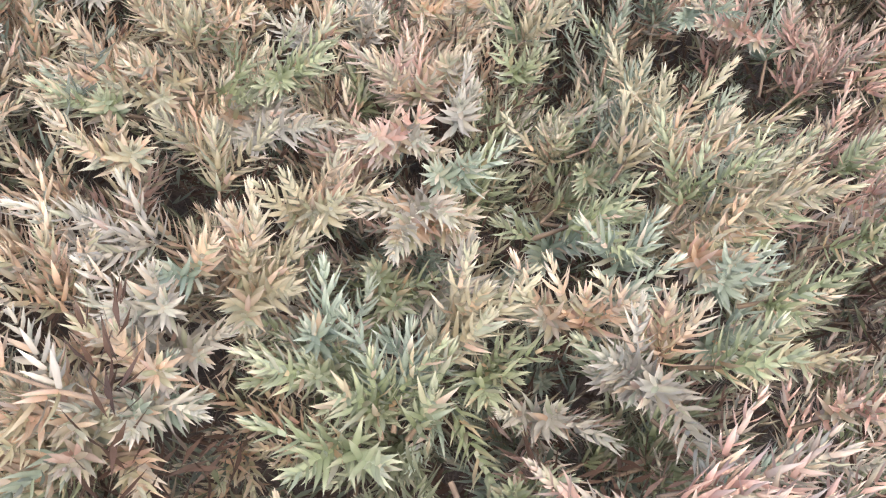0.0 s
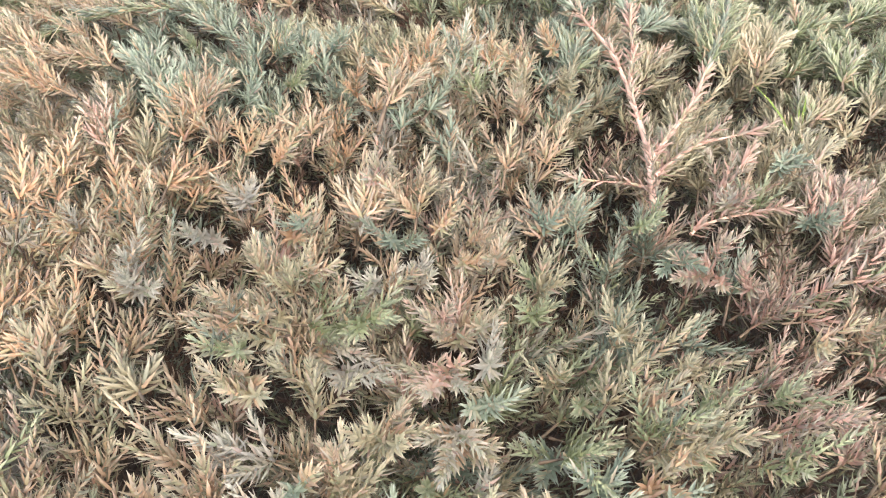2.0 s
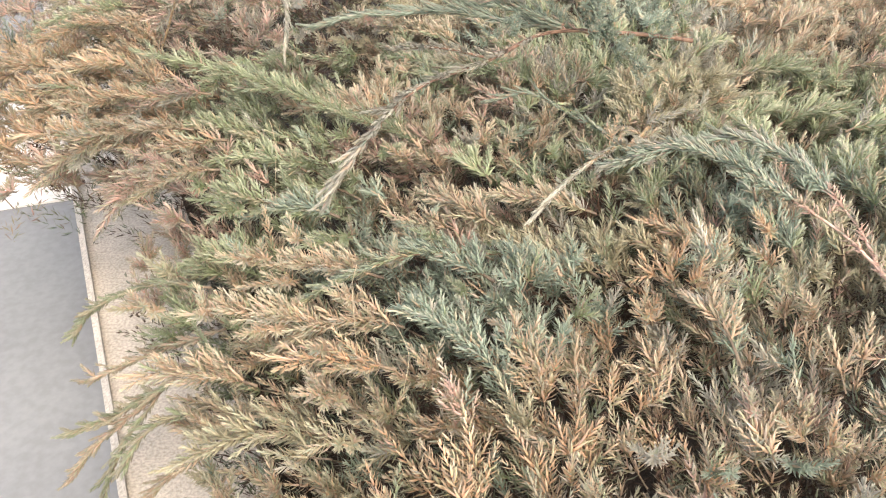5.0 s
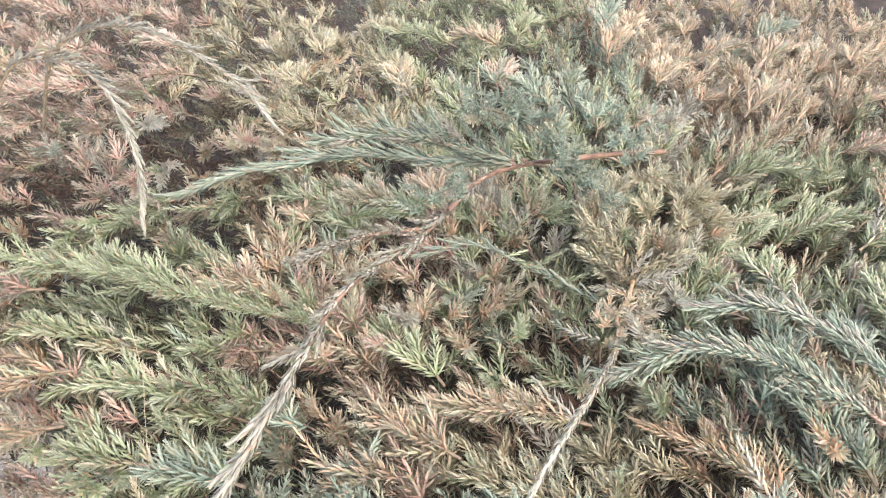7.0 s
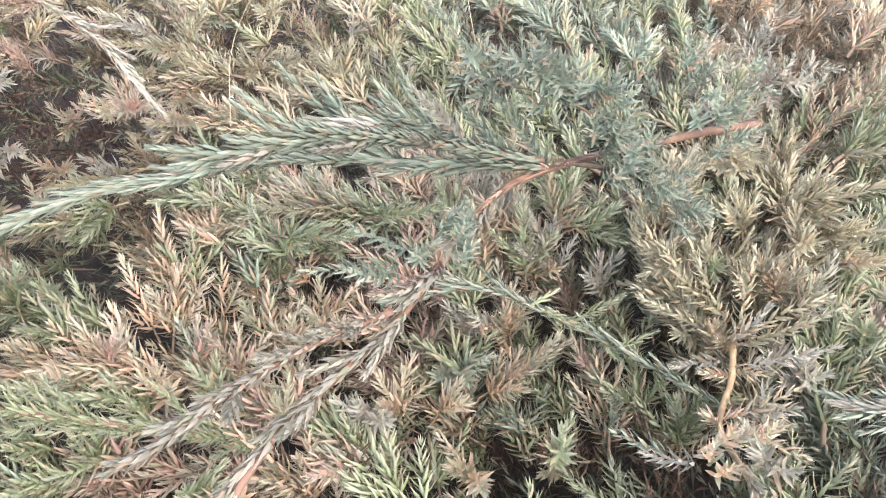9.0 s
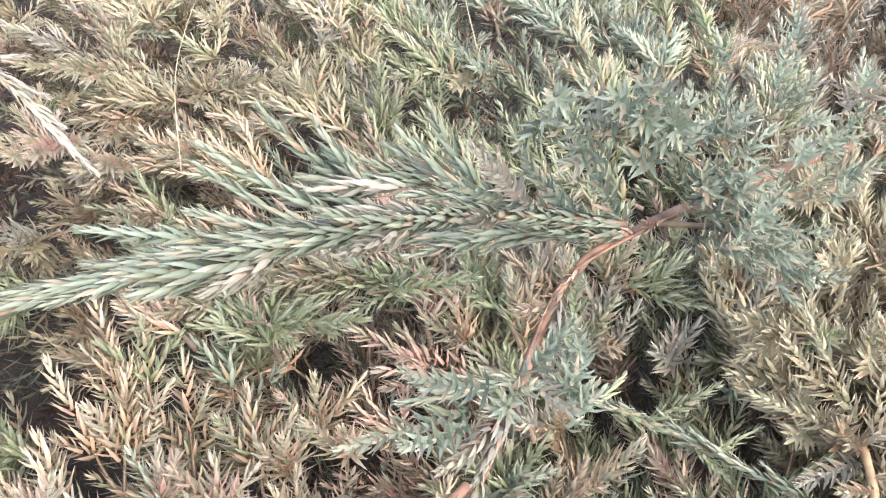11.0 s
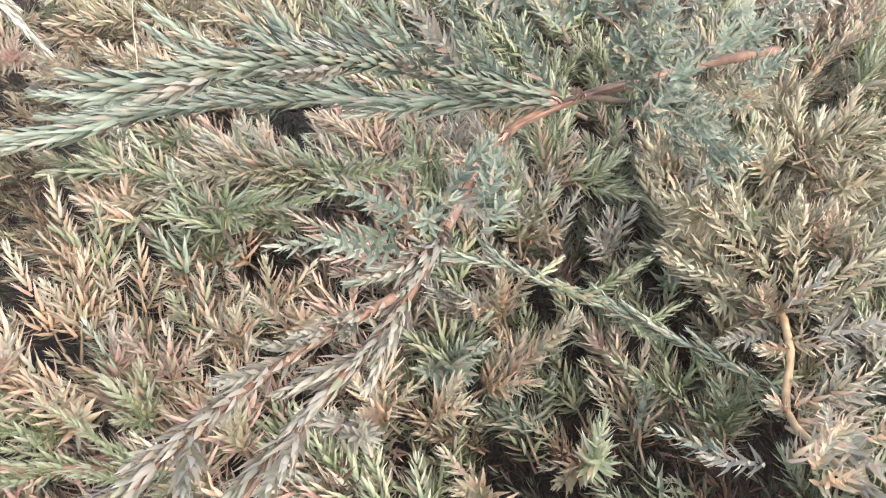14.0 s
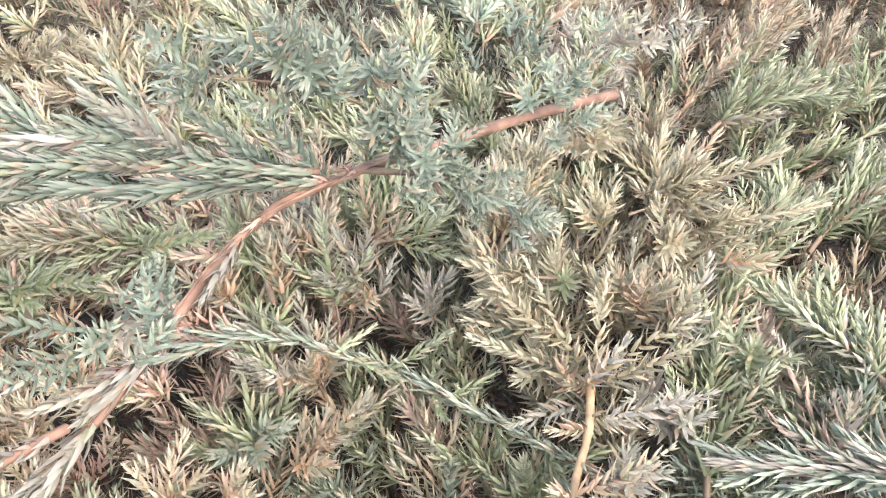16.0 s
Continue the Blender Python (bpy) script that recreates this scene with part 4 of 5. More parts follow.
# Single branchlets, by place.
tuft(-0.182, 0.672, 0.242, -0.192, 0.686, 0.274, "tan")
tuft(-0.168, 0.684, 0.246, -0.181, 0.702, 0.280, "green")
tuft(-0.155, 0.672, 0.243, -0.155, 0.688, 0.275, "tan")
tuft(-0.142, 0.684, 0.241, -0.153, 0.698, 0.281, "grey")
tuft(-0.130, 0.672, 0.245, -0.129, 0.697, 0.274, "tan")
tuft(-0.120, 0.686, 0.244, -0.128, 0.708, 0.281, "green")
tuft(-0.174, 0.698, 0.244, -0.172, 0.711, 0.279, "tan")
tuft(-0.156, 0.700, 0.243, -0.161, 0.715, 0.273, "grey")
tuft(-0.140, 0.702, 0.243, -0.137, 0.728, 0.275, "tan")
tuft(-0.150, 0.655, 0.245, -0.148, 0.676, 0.280, "green")
tuft(-0.165, 0.662, 0.244, -0.170, 0.681, 0.276, "tan")
tuft(-0.134, 0.655, 0.245, -0.145, 0.672, 0.272, "grey")
tuft(-0.380, 0.470, 0.205, -0.398, 0.490, 0.245, "green")
tuft(-0.372, 0.482, 0.205, -0.380, 0.500, 0.250, "tan")
tuft(-0.392, 0.465, 0.195, -0.416, 0.470, 0.230, "tan")
tuft(-0.309, 0.662, 0.244, -0.322, 0.699, 0.262, "tan")
tuft(-0.294, 0.682, 0.240, -0.290, 0.708, 0.262, "green")
tuft(-0.283, 0.657, 0.239, -0.280, 0.691, 0.260, "tan")
tuft(-0.268, 0.666, 0.236, -0.263, 0.719, 0.261, "blue")
tuft(-0.263, 0.644, 0.236, -0.261, 0.673, 0.256, "tan")
tuft(-0.253, 0.647, 0.234, -0.253, 0.654, 0.255, "tan")
tuft(-0.241, 0.660, 0.232, -0.238, 0.676, 0.251, "tan")
tuft(-0.235, 0.648, 0.233, -0.233, 0.650, 0.253, "tan")
tuft(-0.317, 0.642, 0.248, -0.324, 0.668, 0.264, "tan")
tuft(-0.323, 0.635, 0.249, -0.327, 0.647, 0.268, "pink")
tuft(-0.301, 0.627, 0.245, -0.311, 0.622, 0.268, "tan")
tuft(-0.281, 0.624, 0.239, -0.292, 0.627, 0.264, "green")
tuft(-0.293, 0.638, 0.243, -0.289, 0.655, 0.261, "pink")
tuft(-0.277, 0.632, 0.239, -0.274, 0.648, 0.259, "pink")
tuft(-0.196, 0.707, 0.227, -0.205, 0.751, 0.255, "tan")
tuft(-0.184, 0.714, 0.230, -0.186, 0.738, 0.254, "green")
tuft(-0.175, 0.713, 0.231, -0.180, 0.709, 0.252, "pink")
tuft(-0.162, 0.722, 0.233, -0.166, 0.726, 0.255, "tan")
tuft(-0.145, 0.726, 0.235, -0.151, 0.720, 0.255, "pink")
tuft(-0.116, 0.703, 0.236, -0.118, 0.710, 0.258, "green")
tuft(-0.145, 0.663, 0.234, -0.142, 0.665, 0.255, "orange")
tuft(-0.161, 0.639, 0.228, -0.165, 0.643, 0.248, "tan")
tuft(-0.118, 0.647, 0.241, -0.120, 0.650, 0.262, "grey")
tuft(-0.182, 0.616, 0.225, -0.147, 0.611, 0.255, "tan")
tuft(-0.204, 0.603, 0.232, -0.189, 0.605, 0.250, "tan")
tuft(-0.211, 0.605, 0.232, -0.225, 0.614, 0.253, "tan")
tuft(-0.225, 0.609, 0.233, -0.233, 0.600, 0.254, "grey")
tuft(-0.166, 0.568, 0.241, -0.159, 0.565, 0.263, "green")
tuft(-0.189, 0.638, 0.223, -0.187, 0.610, 0.247, "blue")
tuft(-0.091, 0.621, 0.247, -0.104, 0.640, 0.267, "olive")
tuft(-0.083, 0.602, 0.247, -0.113, 0.620, 0.264, "olive")
tuft(-0.075, 0.634, 0.253, -0.082, 0.635, 0.273, "olive")
tuft(-0.064, 0.615, 0.256, -0.075, 0.620, 0.274, "olive")
tuft(-0.059, 0.612, 0.258, -0.061, 0.607, 0.276, "tan")
tuft(-0.085, 0.598, 0.247, -0.098, 0.593, 0.268, "tan")
tuft(-0.066, 0.588, 0.240, -0.065, 0.585, 0.260, "grey")
tuft(-0.091, 0.566, 0.248, -0.092, 0.551, 0.269, "grey")
tuft(-0.077, 0.666, 0.251, -0.096, 0.676, 0.265, "orange")
tuft(-0.065, 0.655, 0.254, -0.084, 0.659, 0.272, "olive")
tuft(-0.047, 0.657, 0.254, -0.047, 0.675, 0.268, "olive")
tuft(-0.008, 0.684, 0.233, 0.034, 0.705, 0.234, "tan")
tuft(-0.043, 0.632, 0.262, -0.037, 0.628, 0.277, "olive")
tuft(-0.250, 0.766, 0.239, -0.270, 0.746, 0.261, "green")
tuft(-0.226, 0.739, 0.232, -0.253, 0.747, 0.260, "green")
tuft(-0.221, 0.719, 0.226, -0.251, 0.703, 0.255, "green")
tuft(-0.317, 0.850, 0.246, -0.329, 0.805, 0.267, "pink")
tuft(-0.258, 0.607, 0.235, -0.264, 0.610, 0.257, "olive")
tuft(-0.108, 0.204, 0.247, -0.130, 0.167, 0.276, "tan")
tuft(-0.107, 0.198, 0.247, -0.061, 0.193, 0.265, "green")
tuft(-0.113, 0.179, 0.251, -0.123, 0.150, 0.272, "tan")
tuft(-0.098, 0.193, 0.245, -0.055, 0.169, 0.263, "grey")
tuft(-0.109, 0.165, 0.249, -0.107, 0.141, 0.266, "tan")
tuft(-0.085, 0.165, 0.242, -0.084, 0.163, 0.264, "olive")
tuft(-0.062, 0.154, 0.243, -0.045, 0.149, 0.266, "tan")
tuft(-0.090, 0.134, 0.243, -0.115, 0.124, 0.267, "grey")
tuft(-0.119, 0.106, 0.246, -0.119, 0.102, 0.267, "tan")
tuft(-0.073, 0.128, 0.244, -0.059, 0.132, 0.265, "tan")
tuft(-0.068, 0.127, 0.244, -0.049, 0.118, 0.266, "olive")
tuft(-0.078, 0.115, 0.245, -0.081, 0.098, 0.267, "grey")
tuft(-0.078, 0.113, 0.245, -0.060, 0.094, 0.266, "grey")
tuft(-0.082, 0.088, 0.246, -0.098, 0.071, 0.267, "tan")
tuft(-0.084, 0.084, 0.246, -0.081, 0.078, 0.267, "orange")
tuft(-0.076, 0.096, 0.246, -0.062, 0.074, 0.266, "blue")
tuft(-0.044, 0.209, 0.249, -0.024, 0.205, 0.265, "tan")
tuft(-0.044, 0.209, 0.249, -0.051, 0.192, 0.267, "pink")
tuft(-0.040, 0.194, 0.247, -0.042, 0.155, 0.265, "pink")
tuft(-0.027, 0.179, 0.242, -0.016, 0.161, 0.261, "blue")
tuft(-0.027, 0.169, 0.243, -0.030, 0.128, 0.266, "tan")
tuft(-0.029, 0.137, 0.246, -0.009, 0.131, 0.258, "grey")
tuft(-0.021, 0.113, 0.241, -0.021, 0.110, 0.262, "blue")
tuft(-0.025, 0.109, 0.242, -0.034, 0.087, 0.263, "green")
tuft(-0.032, 0.114, 0.244, -0.049, 0.089, 0.265, "green")
tuft(-0.013, 0.123, 0.238, -0.000, 0.113, 0.249, "green")
tuft(-0.041, 0.113, 0.244, -0.037, 0.107, 0.265, "blue")
tuft(0.001, 0.181, 0.232, 0.025, 0.167, 0.251, "green")
tuft(0.005, 0.177, 0.232, 0.001, 0.146, 0.255, "blue")
tuft(0.038, 0.182, 0.229, 0.052, 0.160, 0.252, "orange")
tuft(0.056, 0.157, 0.231, 0.070, 0.150, 0.253, "tan")
tuft(0.033, 0.141, 0.227, 0.031, 0.144, 0.249, "pink")
tuft(0.037, 0.146, 0.229, 0.052, 0.134, 0.251, "blue")
tuft(0.053, 0.148, 0.231, 0.064, 0.123, 0.252, "olive")
tuft(0.025, 0.136, 0.224, 0.018, 0.127, 0.242, "grey")
tuft(0.004, 0.123, 0.225, 0.010, 0.101, 0.248, "grey")
tuft(0.064, 0.126, 0.231, 0.090, 0.125, 0.255, "pink")
tuft(0.086, 0.136, 0.234, 0.103, 0.131, 0.256, "pink")
tuft(0.092, 0.150, 0.234, 0.107, 0.160, 0.257, "olive")
tuft(0.016, 0.217, 0.234, 0.027, 0.232, 0.258, "olive")
tuft(0.022, 0.211, 0.233, 0.050, 0.230, 0.256, "olive")
tuft(0.036, 0.216, 0.234, 0.065, 0.216, 0.256, "olive")
tuft(0.046, 0.198, 0.231, 0.072, 0.201, 0.255, "green")
tuft(0.047, 0.189, 0.230, 0.072, 0.174, 0.254, "green")
tuft(0.070, 0.212, 0.234, 0.100, 0.209, 0.257, "green")
tuft(0.074, 0.202, 0.234, 0.111, 0.192, 0.257, "pink")
tuft(0.073, 0.185, 0.233, 0.109, 0.178, 0.257, "green")
tuft(-0.017, 0.228, 0.242, -0.008, 0.222, 0.261, "green")
tuft(-0.002, 0.202, 0.232, 0.003, 0.196, 0.252, "olive")
tuft(0.008, 0.200, 0.231, 0.022, 0.183, 0.250, "green")
tuft(-0.054, 0.247, 0.247, -0.034, 0.236, 0.267, "orange")
tuft(-0.060, 0.230, 0.247, -0.063, 0.220, 0.268, "grey")
tuft(-0.077, 0.224, 0.246, -0.077, 0.209, 0.267, "grey")
tuft(-0.098, 0.258, 0.243, -0.095, 0.260, 0.265, "grey")
tuft(-0.080, 0.261, 0.244, -0.077, 0.241, 0.264, "blue")
tuft(-0.113, 0.226, 0.246, -0.128, 0.206, 0.271, "tan")
tuft(-0.108, 0.224, 0.246, -0.102, 0.216, 0.267, "tan")
tuft(-0.127, 0.248, 0.247, -0.114, 0.247, 0.267, "orange")
tuft(-0.114, 0.258, 0.246, -0.117, 0.233, 0.267, "blue")
tuft(-0.154, 0.242, 0.249, -0.153, 0.208, 0.272, "grey")
tuft(-0.189, 0.241, 0.249, -0.194, 0.243, 0.269, "orange")
tuft(-0.165, 0.192, 0.255, -0.155, 0.170, 0.278, "grey")
tuft(-0.015, 0.279, 0.249, -0.021, 0.277, 0.272, "blue")
tuft(-0.001, 0.279, 0.246, -0.007, 0.282, 0.269, "blue")
tuft(0.018, 0.296, 0.244, 0.033, 0.291, 0.263, "green")
tuft(0.035, 0.289, 0.241, 0.052, 0.264, 0.257, "blue")
tuft(0.076, 0.322, 0.241, 0.080, 0.332, 0.263, "green")
tuft(0.100, 0.328, 0.241, 0.110, 0.306, 0.261, "blue")
tuft(0.065, 0.286, 0.237, 0.040, 0.252, 0.258, "pink")
tuft(0.076, 0.275, 0.235, 0.064, 0.272, 0.257, "pink")
tuft(0.095, 0.248, 0.235, 0.113, 0.247, 0.258, "tan")
tuft(-0.367, 0.686, 0.243, -0.374, 0.706, 0.266, "green")
tuft(-0.304, 0.655, 0.244, -0.298, 0.689, 0.261, "tan")
tuft(-0.299, 0.664, 0.242, -0.307, 0.727, 0.262, "tan")
tuft(-0.258, 0.687, 0.234, -0.254, 0.702, 0.256, "green")
tuft(-0.329, 0.635, 0.248, -0.350, 0.631, 0.266, "tan")
tuft(-0.359, 0.660, 0.244, -0.396, 0.650, 0.263, "tan")
tuft(-0.303, 0.625, 0.245, -0.336, 0.620, 0.267, "green")
tuft(-0.339, 0.610, 0.244, -0.367, 0.616, 0.261, "green")
tuft(-0.334, 0.598, 0.242, -0.392, 0.605, 0.258, "green")
tuft(-0.321, 0.601, 0.243, -0.336, 0.603, 0.264, "green")
tuft(-0.304, 0.587, 0.240, -0.282, 0.576, 0.257, "green")
tuft(-0.222, 0.603, 0.233, -0.207, 0.624, 0.249, "tan")
tuft(-0.132, 0.705, 0.233, -0.138, 0.710, 0.255, "green")
tuft(-0.051, 0.652, 0.255, -0.054, 0.658, 0.273, "olive")
tuft(-0.055, 0.604, 0.254, -0.046, 0.602, 0.276, "olive")
tuft(-0.061, 0.584, 0.238, -0.064, 0.567, 0.262, "grey")
tuft(-0.090, 0.544, 0.248, -0.105, 0.540, 0.269, "grey")
tuft(-0.026, 0.624, 0.259, -0.014, 0.608, 0.271, "orange")
tuft(0.040, 0.691, 0.202, 0.058, 0.669, 0.230, "olive")
tuft(-0.030, 0.589, 0.248, -0.035, 0.583, 0.267, "green")
tuft(-0.229, 0.591, 0.233, -0.254, 0.573, 0.253, "pink")
tuft(-0.194, 0.571, 0.238, -0.202, 0.566, 0.258, "tan")
tuft(-0.266, 0.873, 0.246, -0.218, 0.830, 0.271, "olive")
tuft(-0.248, 0.922, 0.247, -0.237, 0.912, 0.269, "olive")
tuft(-0.305, 0.907, 0.246, -0.277, 0.910, 0.267, "olive")
tuft(-0.286, 0.879, 0.245, -0.293, 0.875, 0.266, "olive")
tuft(-0.401, 0.909, 0.250, -0.424, 0.884, 0.273, "tan")
tuft(-0.420, 0.962, 0.250, -0.395, 0.953, 0.270, "tan")
tuft(-0.415, 0.890, 0.253, -0.386, 0.825, 0.278, "grey")
tuft(-0.329, 0.832, 0.247, -0.347, 0.813, 0.271, "tan")
tuft(-0.329, 0.832, 0.247, -0.318, 0.838, 0.267, "pink")
tuft(-0.322, 0.819, 0.246, -0.301, 0.800, 0.264, "pink")
tuft(-0.386, 0.807, 0.261, -0.383, 0.749, 0.275, "grey")
tuft(-0.408, 0.790, 0.265, -0.399, 0.738, 0.275, "pink")
tuft(-0.194, 0.828, 0.254, -0.224, 0.810, 0.265, "blue")
tuft(-0.204, 0.861, 0.257, -0.186, 0.871, 0.279, "grey")
tuft(-0.123, 0.841, 0.248, -0.151, 0.799, 0.265, "olive")
tuft(-0.059, 0.898, 0.242, -0.048, 0.938, 0.263, "green")
tuft(-0.046, 0.871, 0.241, -0.036, 0.907, 0.262, "green")
tuft(-0.087, 0.920, 0.244, -0.090, 0.945, 0.264, "green")
tuft(-0.006, 0.864, 0.239, -0.012, 0.876, 0.261, "green")
tuft(0.005, 0.839, 0.238, 0.014, 0.889, 0.260, "green")
tuft(0.058, 0.862, 0.236, 0.099, 0.884, 0.255, "tan")
tuft(0.092, 0.842, 0.232, 0.141, 0.877, 0.253, "tan")
tuft(0.128, 0.869, 0.231, 0.164, 0.872, 0.252, "tan")
tuft(0.032, 0.806, 0.236, 0.050, 0.827, 0.256, "grey")
tuft(-0.054, 0.693, 0.245, -0.062, 0.696, 0.264, "olive")
tuft(-0.238, 0.217, 0.248, -0.254, 0.259, 0.266, "orange")
tuft(-0.233, 0.237, 0.247, -0.242, 0.284, 0.266, "orange")
tuft(-0.200, 0.238, 0.249, -0.220, 0.274, 0.267, "orange")
tuft(-0.235, 0.288, 0.245, -0.253, 0.324, 0.264, "pink")
tuft(-0.205, 0.274, 0.247, -0.223, 0.312, 0.266, "olive")
tuft(-0.197, 0.294, 0.247, -0.201, 0.310, 0.267, "orange")
tuft(-0.273, 0.230, 0.246, -0.284, 0.229, 0.266, "orange")
tuft(-0.268, 0.212, 0.247, -0.285, 0.199, 0.267, "tan")
tuft(-0.254, 0.197, 0.248, -0.267, 0.167, 0.268, "orange")
tuft(-0.225, 0.182, 0.250, -0.233, 0.147, 0.270, "orange")
tuft(-0.203, 0.219, 0.250, -0.212, 0.218, 0.270, "orange")
tuft(-0.188, 0.229, 0.250, -0.176, 0.240, 0.270, "tan")
tuft(-0.165, 0.289, 0.249, -0.161, 0.309, 0.270, "orange")
tuft(-0.151, 0.290, 0.250, -0.132, 0.300, 0.275, "orange")
tuft(-0.179, 0.296, 0.248, -0.181, 0.308, 0.268, "tan")
tuft(-0.146, 0.261, 0.249, -0.152, 0.249, 0.269, "grey")
tuft(-0.166, 0.193, 0.255, -0.169, 0.193, 0.275, "grey")
tuft(-0.092, 0.313, 0.264, -0.096, 0.337, 0.278, "blue")
tuft(-0.064, 0.294, 0.263, -0.068, 0.314, 0.282, "blue")
tuft(-0.078, 0.377, 0.256, -0.086, 0.446, 0.266, "grey")
tuft(-0.064, 0.360, 0.255, -0.071, 0.385, 0.278, "green")
tuft(-0.107, 0.402, 0.250, -0.130, 0.415, 0.255, "orange")
tuft(-0.106, 0.395, 0.251, -0.105, 0.431, 0.261, "orange")
tuft(-0.103, 0.394, 0.252, -0.082, 0.374, 0.276, "orange")
tuft(-0.127, 0.364, 0.250, -0.134, 0.364, 0.268, "orange")
tuft(-0.092, 0.281, 0.254, -0.098, 0.281, 0.275, "pink")
tuft(-0.049, 0.257, 0.249, -0.036, 0.260, 0.271, "tan")
tuft(-0.065, 0.262, 0.249, -0.051, 0.260, 0.272, "orange")
tuft(-0.039, 0.296, 0.258, -0.040, 0.327, 0.276, "tan")
tuft(-0.025, 0.312, 0.254, -0.014, 0.338, 0.272, "tan")
tuft(-0.197, 0.396, 0.241, -0.214, 0.413, 0.261, "blue")
tuft(-0.200, 0.409, 0.241, -0.186, 0.428, 0.260, "green")
tuft(-0.248, 0.464, 0.240, -0.267, 0.446, 0.260, "green")
tuft(-0.176, 0.373, 0.244, -0.156, 0.377, 0.264, "green")
tuft(-0.189, 0.346, 0.245, -0.177, 0.346, 0.267, "blue")
tuft(-0.226, 0.358, 0.243, -0.247, 0.348, 0.263, "blue")
tuft(-0.170, 0.435, 0.237, -0.156, 0.436, 0.255, "blue")
tuft(-0.029, 0.448, 0.248, -0.045, 0.442, 0.269, "orange")
tuft(-0.040, 0.384, 0.253, -0.049, 0.383, 0.275, "olive")
tuft(-0.027, 0.394, 0.251, -0.018, 0.397, 0.270, "olive")
tuft(0.069, 0.456, 0.243, 0.076, 0.501, 0.262, "olive")
tuft(0.082, 0.453, 0.243, 0.100, 0.500, 0.262, "olive")
tuft(0.053, 0.472, 0.243, 0.060, 0.520, 0.262, "green")
tuft(0.062, 0.334, 0.243, 0.066, 0.346, 0.264, "pink")
tuft(0.061, 0.326, 0.242, 0.076, 0.316, 0.262, "pink")
tuft(0.086, 0.366, 0.243, 0.101, 0.354, 0.263, "blue")
tuft(0.058, 0.290, 0.238, 0.065, 0.286, 0.258, "pink")
tuft(-0.009, 0.244, 0.243, -0.022, 0.235, 0.265, "green")
tuft(0.028, 0.234, 0.237, 0.011, 0.228, 0.258, "olive")
tuft(-0.390, 0.529, 0.239, -0.412, 0.471, 0.261, "green")
tuft(-0.318, 0.518, 0.238, -0.360, 0.485, 0.259, "green")
tuft(-0.308, 0.549, 0.238, -0.362, 0.555, 0.258, "green")
tuft(-0.313, 0.484, 0.238, -0.346, 0.444, 0.256, "green")
tuft(-0.377, 0.457, 0.237, -0.398, 0.430, 0.258, "tan")
tuft(-0.347, 0.437, 0.234, -0.379, 0.409, 0.255, "tan")
tuft(-0.344, 0.393, 0.236, -0.371, 0.352, 0.259, "tan")
tuft(-0.313, 0.369, 0.239, -0.326, 0.323, 0.261, "tan")
tuft(-0.307, 0.322, 0.241, -0.332, 0.294, 0.263, "tan")
tuft(-0.295, 0.287, 0.243, -0.321, 0.266, 0.264, "olive")
tuft(-0.249, 0.575, 0.231, -0.284, 0.608, 0.261, "tan")
tuft(-0.270, 0.584, 0.234, -0.298, 0.566, 0.259, "tan")
tuft(-0.140, 0.516, 0.241, -0.141, 0.517, 0.262, "green")
tuft(-0.176, 0.531, 0.238, -0.195, 0.543, 0.261, "green")
tuft(-0.093, 0.491, 0.243, -0.115, 0.503, 0.264, "green")
tuft(-0.567, 0.932, 0.264, -0.618, 0.952, 0.279, "tan")
tuft(-0.612, 1.059, 0.253, -0.661, 1.076, 0.271, "tan")
tuft(-0.541, 1.012, 0.259, -0.570, 1.065, 0.274, "tan")
tuft(-0.507, 1.029, 0.255, -0.521, 1.074, 0.273, "tan")
tuft(-0.544, 0.713, 0.253, -0.576, 0.722, 0.274, "orange")
tuft(-0.523, 0.672, 0.249, -0.546, 0.627, 0.272, "tan")
tuft(-0.507, 0.710, 0.251, -0.525, 0.720, 0.274, "orange")
tuft(-0.524, 0.605, 0.248, -0.545, 0.587, 0.270, "grey")
tuft(-0.537, 0.635, 0.250, -0.562, 0.628, 0.273, "tan")
tuft(-0.536, 0.606, 0.249, -0.529, 0.539, 0.261, "grey")
tuft(-0.499, 0.606, 0.249, -0.489, 0.553, 0.268, "tan")
tuft(-0.504, 0.862, 0.253, -0.527, 0.879, 0.278, "tan")
tuft(-0.475, 0.843, 0.253, -0.485, 0.839, 0.274, "grey")
tuft(-0.443, 0.802, 0.259, -0.453, 0.828, 0.276, "pink")
tuft(-0.417, 0.800, 0.263, -0.427, 0.833, 0.277, "pink")
tuft(-0.469, 0.958, 0.255, -0.490, 0.935, 0.280, "tan")
tuft(-0.398, 0.927, 0.249, -0.372, 0.965, 0.268, "olive")
tuft(-0.357, 0.937, 0.247, -0.330, 0.959, 0.267, "olive")
tuft(-0.309, 0.929, 0.246, -0.248, 0.923, 0.268, "olive")
tuft(-0.280, 0.983, 0.246, -0.229, 0.933, 0.268, "orange")
tuft(-0.369, 1.018, 0.247, -0.379, 1.035, 0.268, "olive")
tuft(-0.334, 0.877, 0.247, -0.299, 0.866, 0.266, "green")
tuft(-0.464, 0.555, 0.248, -0.470, 0.559, 0.271, "pink")
tuft(-0.443, 0.537, 0.244, -0.458, 0.547, 0.268, "tan")
tuft(-0.425, 0.537, 0.241, -0.445, 0.530, 0.265, "green")
tuft(-0.394, 0.534, 0.239, -0.421, 0.548, 0.262, "green")
tuft(-0.428, 0.492, 0.241, -0.465, 0.485, 0.263, "pink")
tuft(-0.071, 0.833, 0.248, -0.071, 0.906, 0.264, "blue")
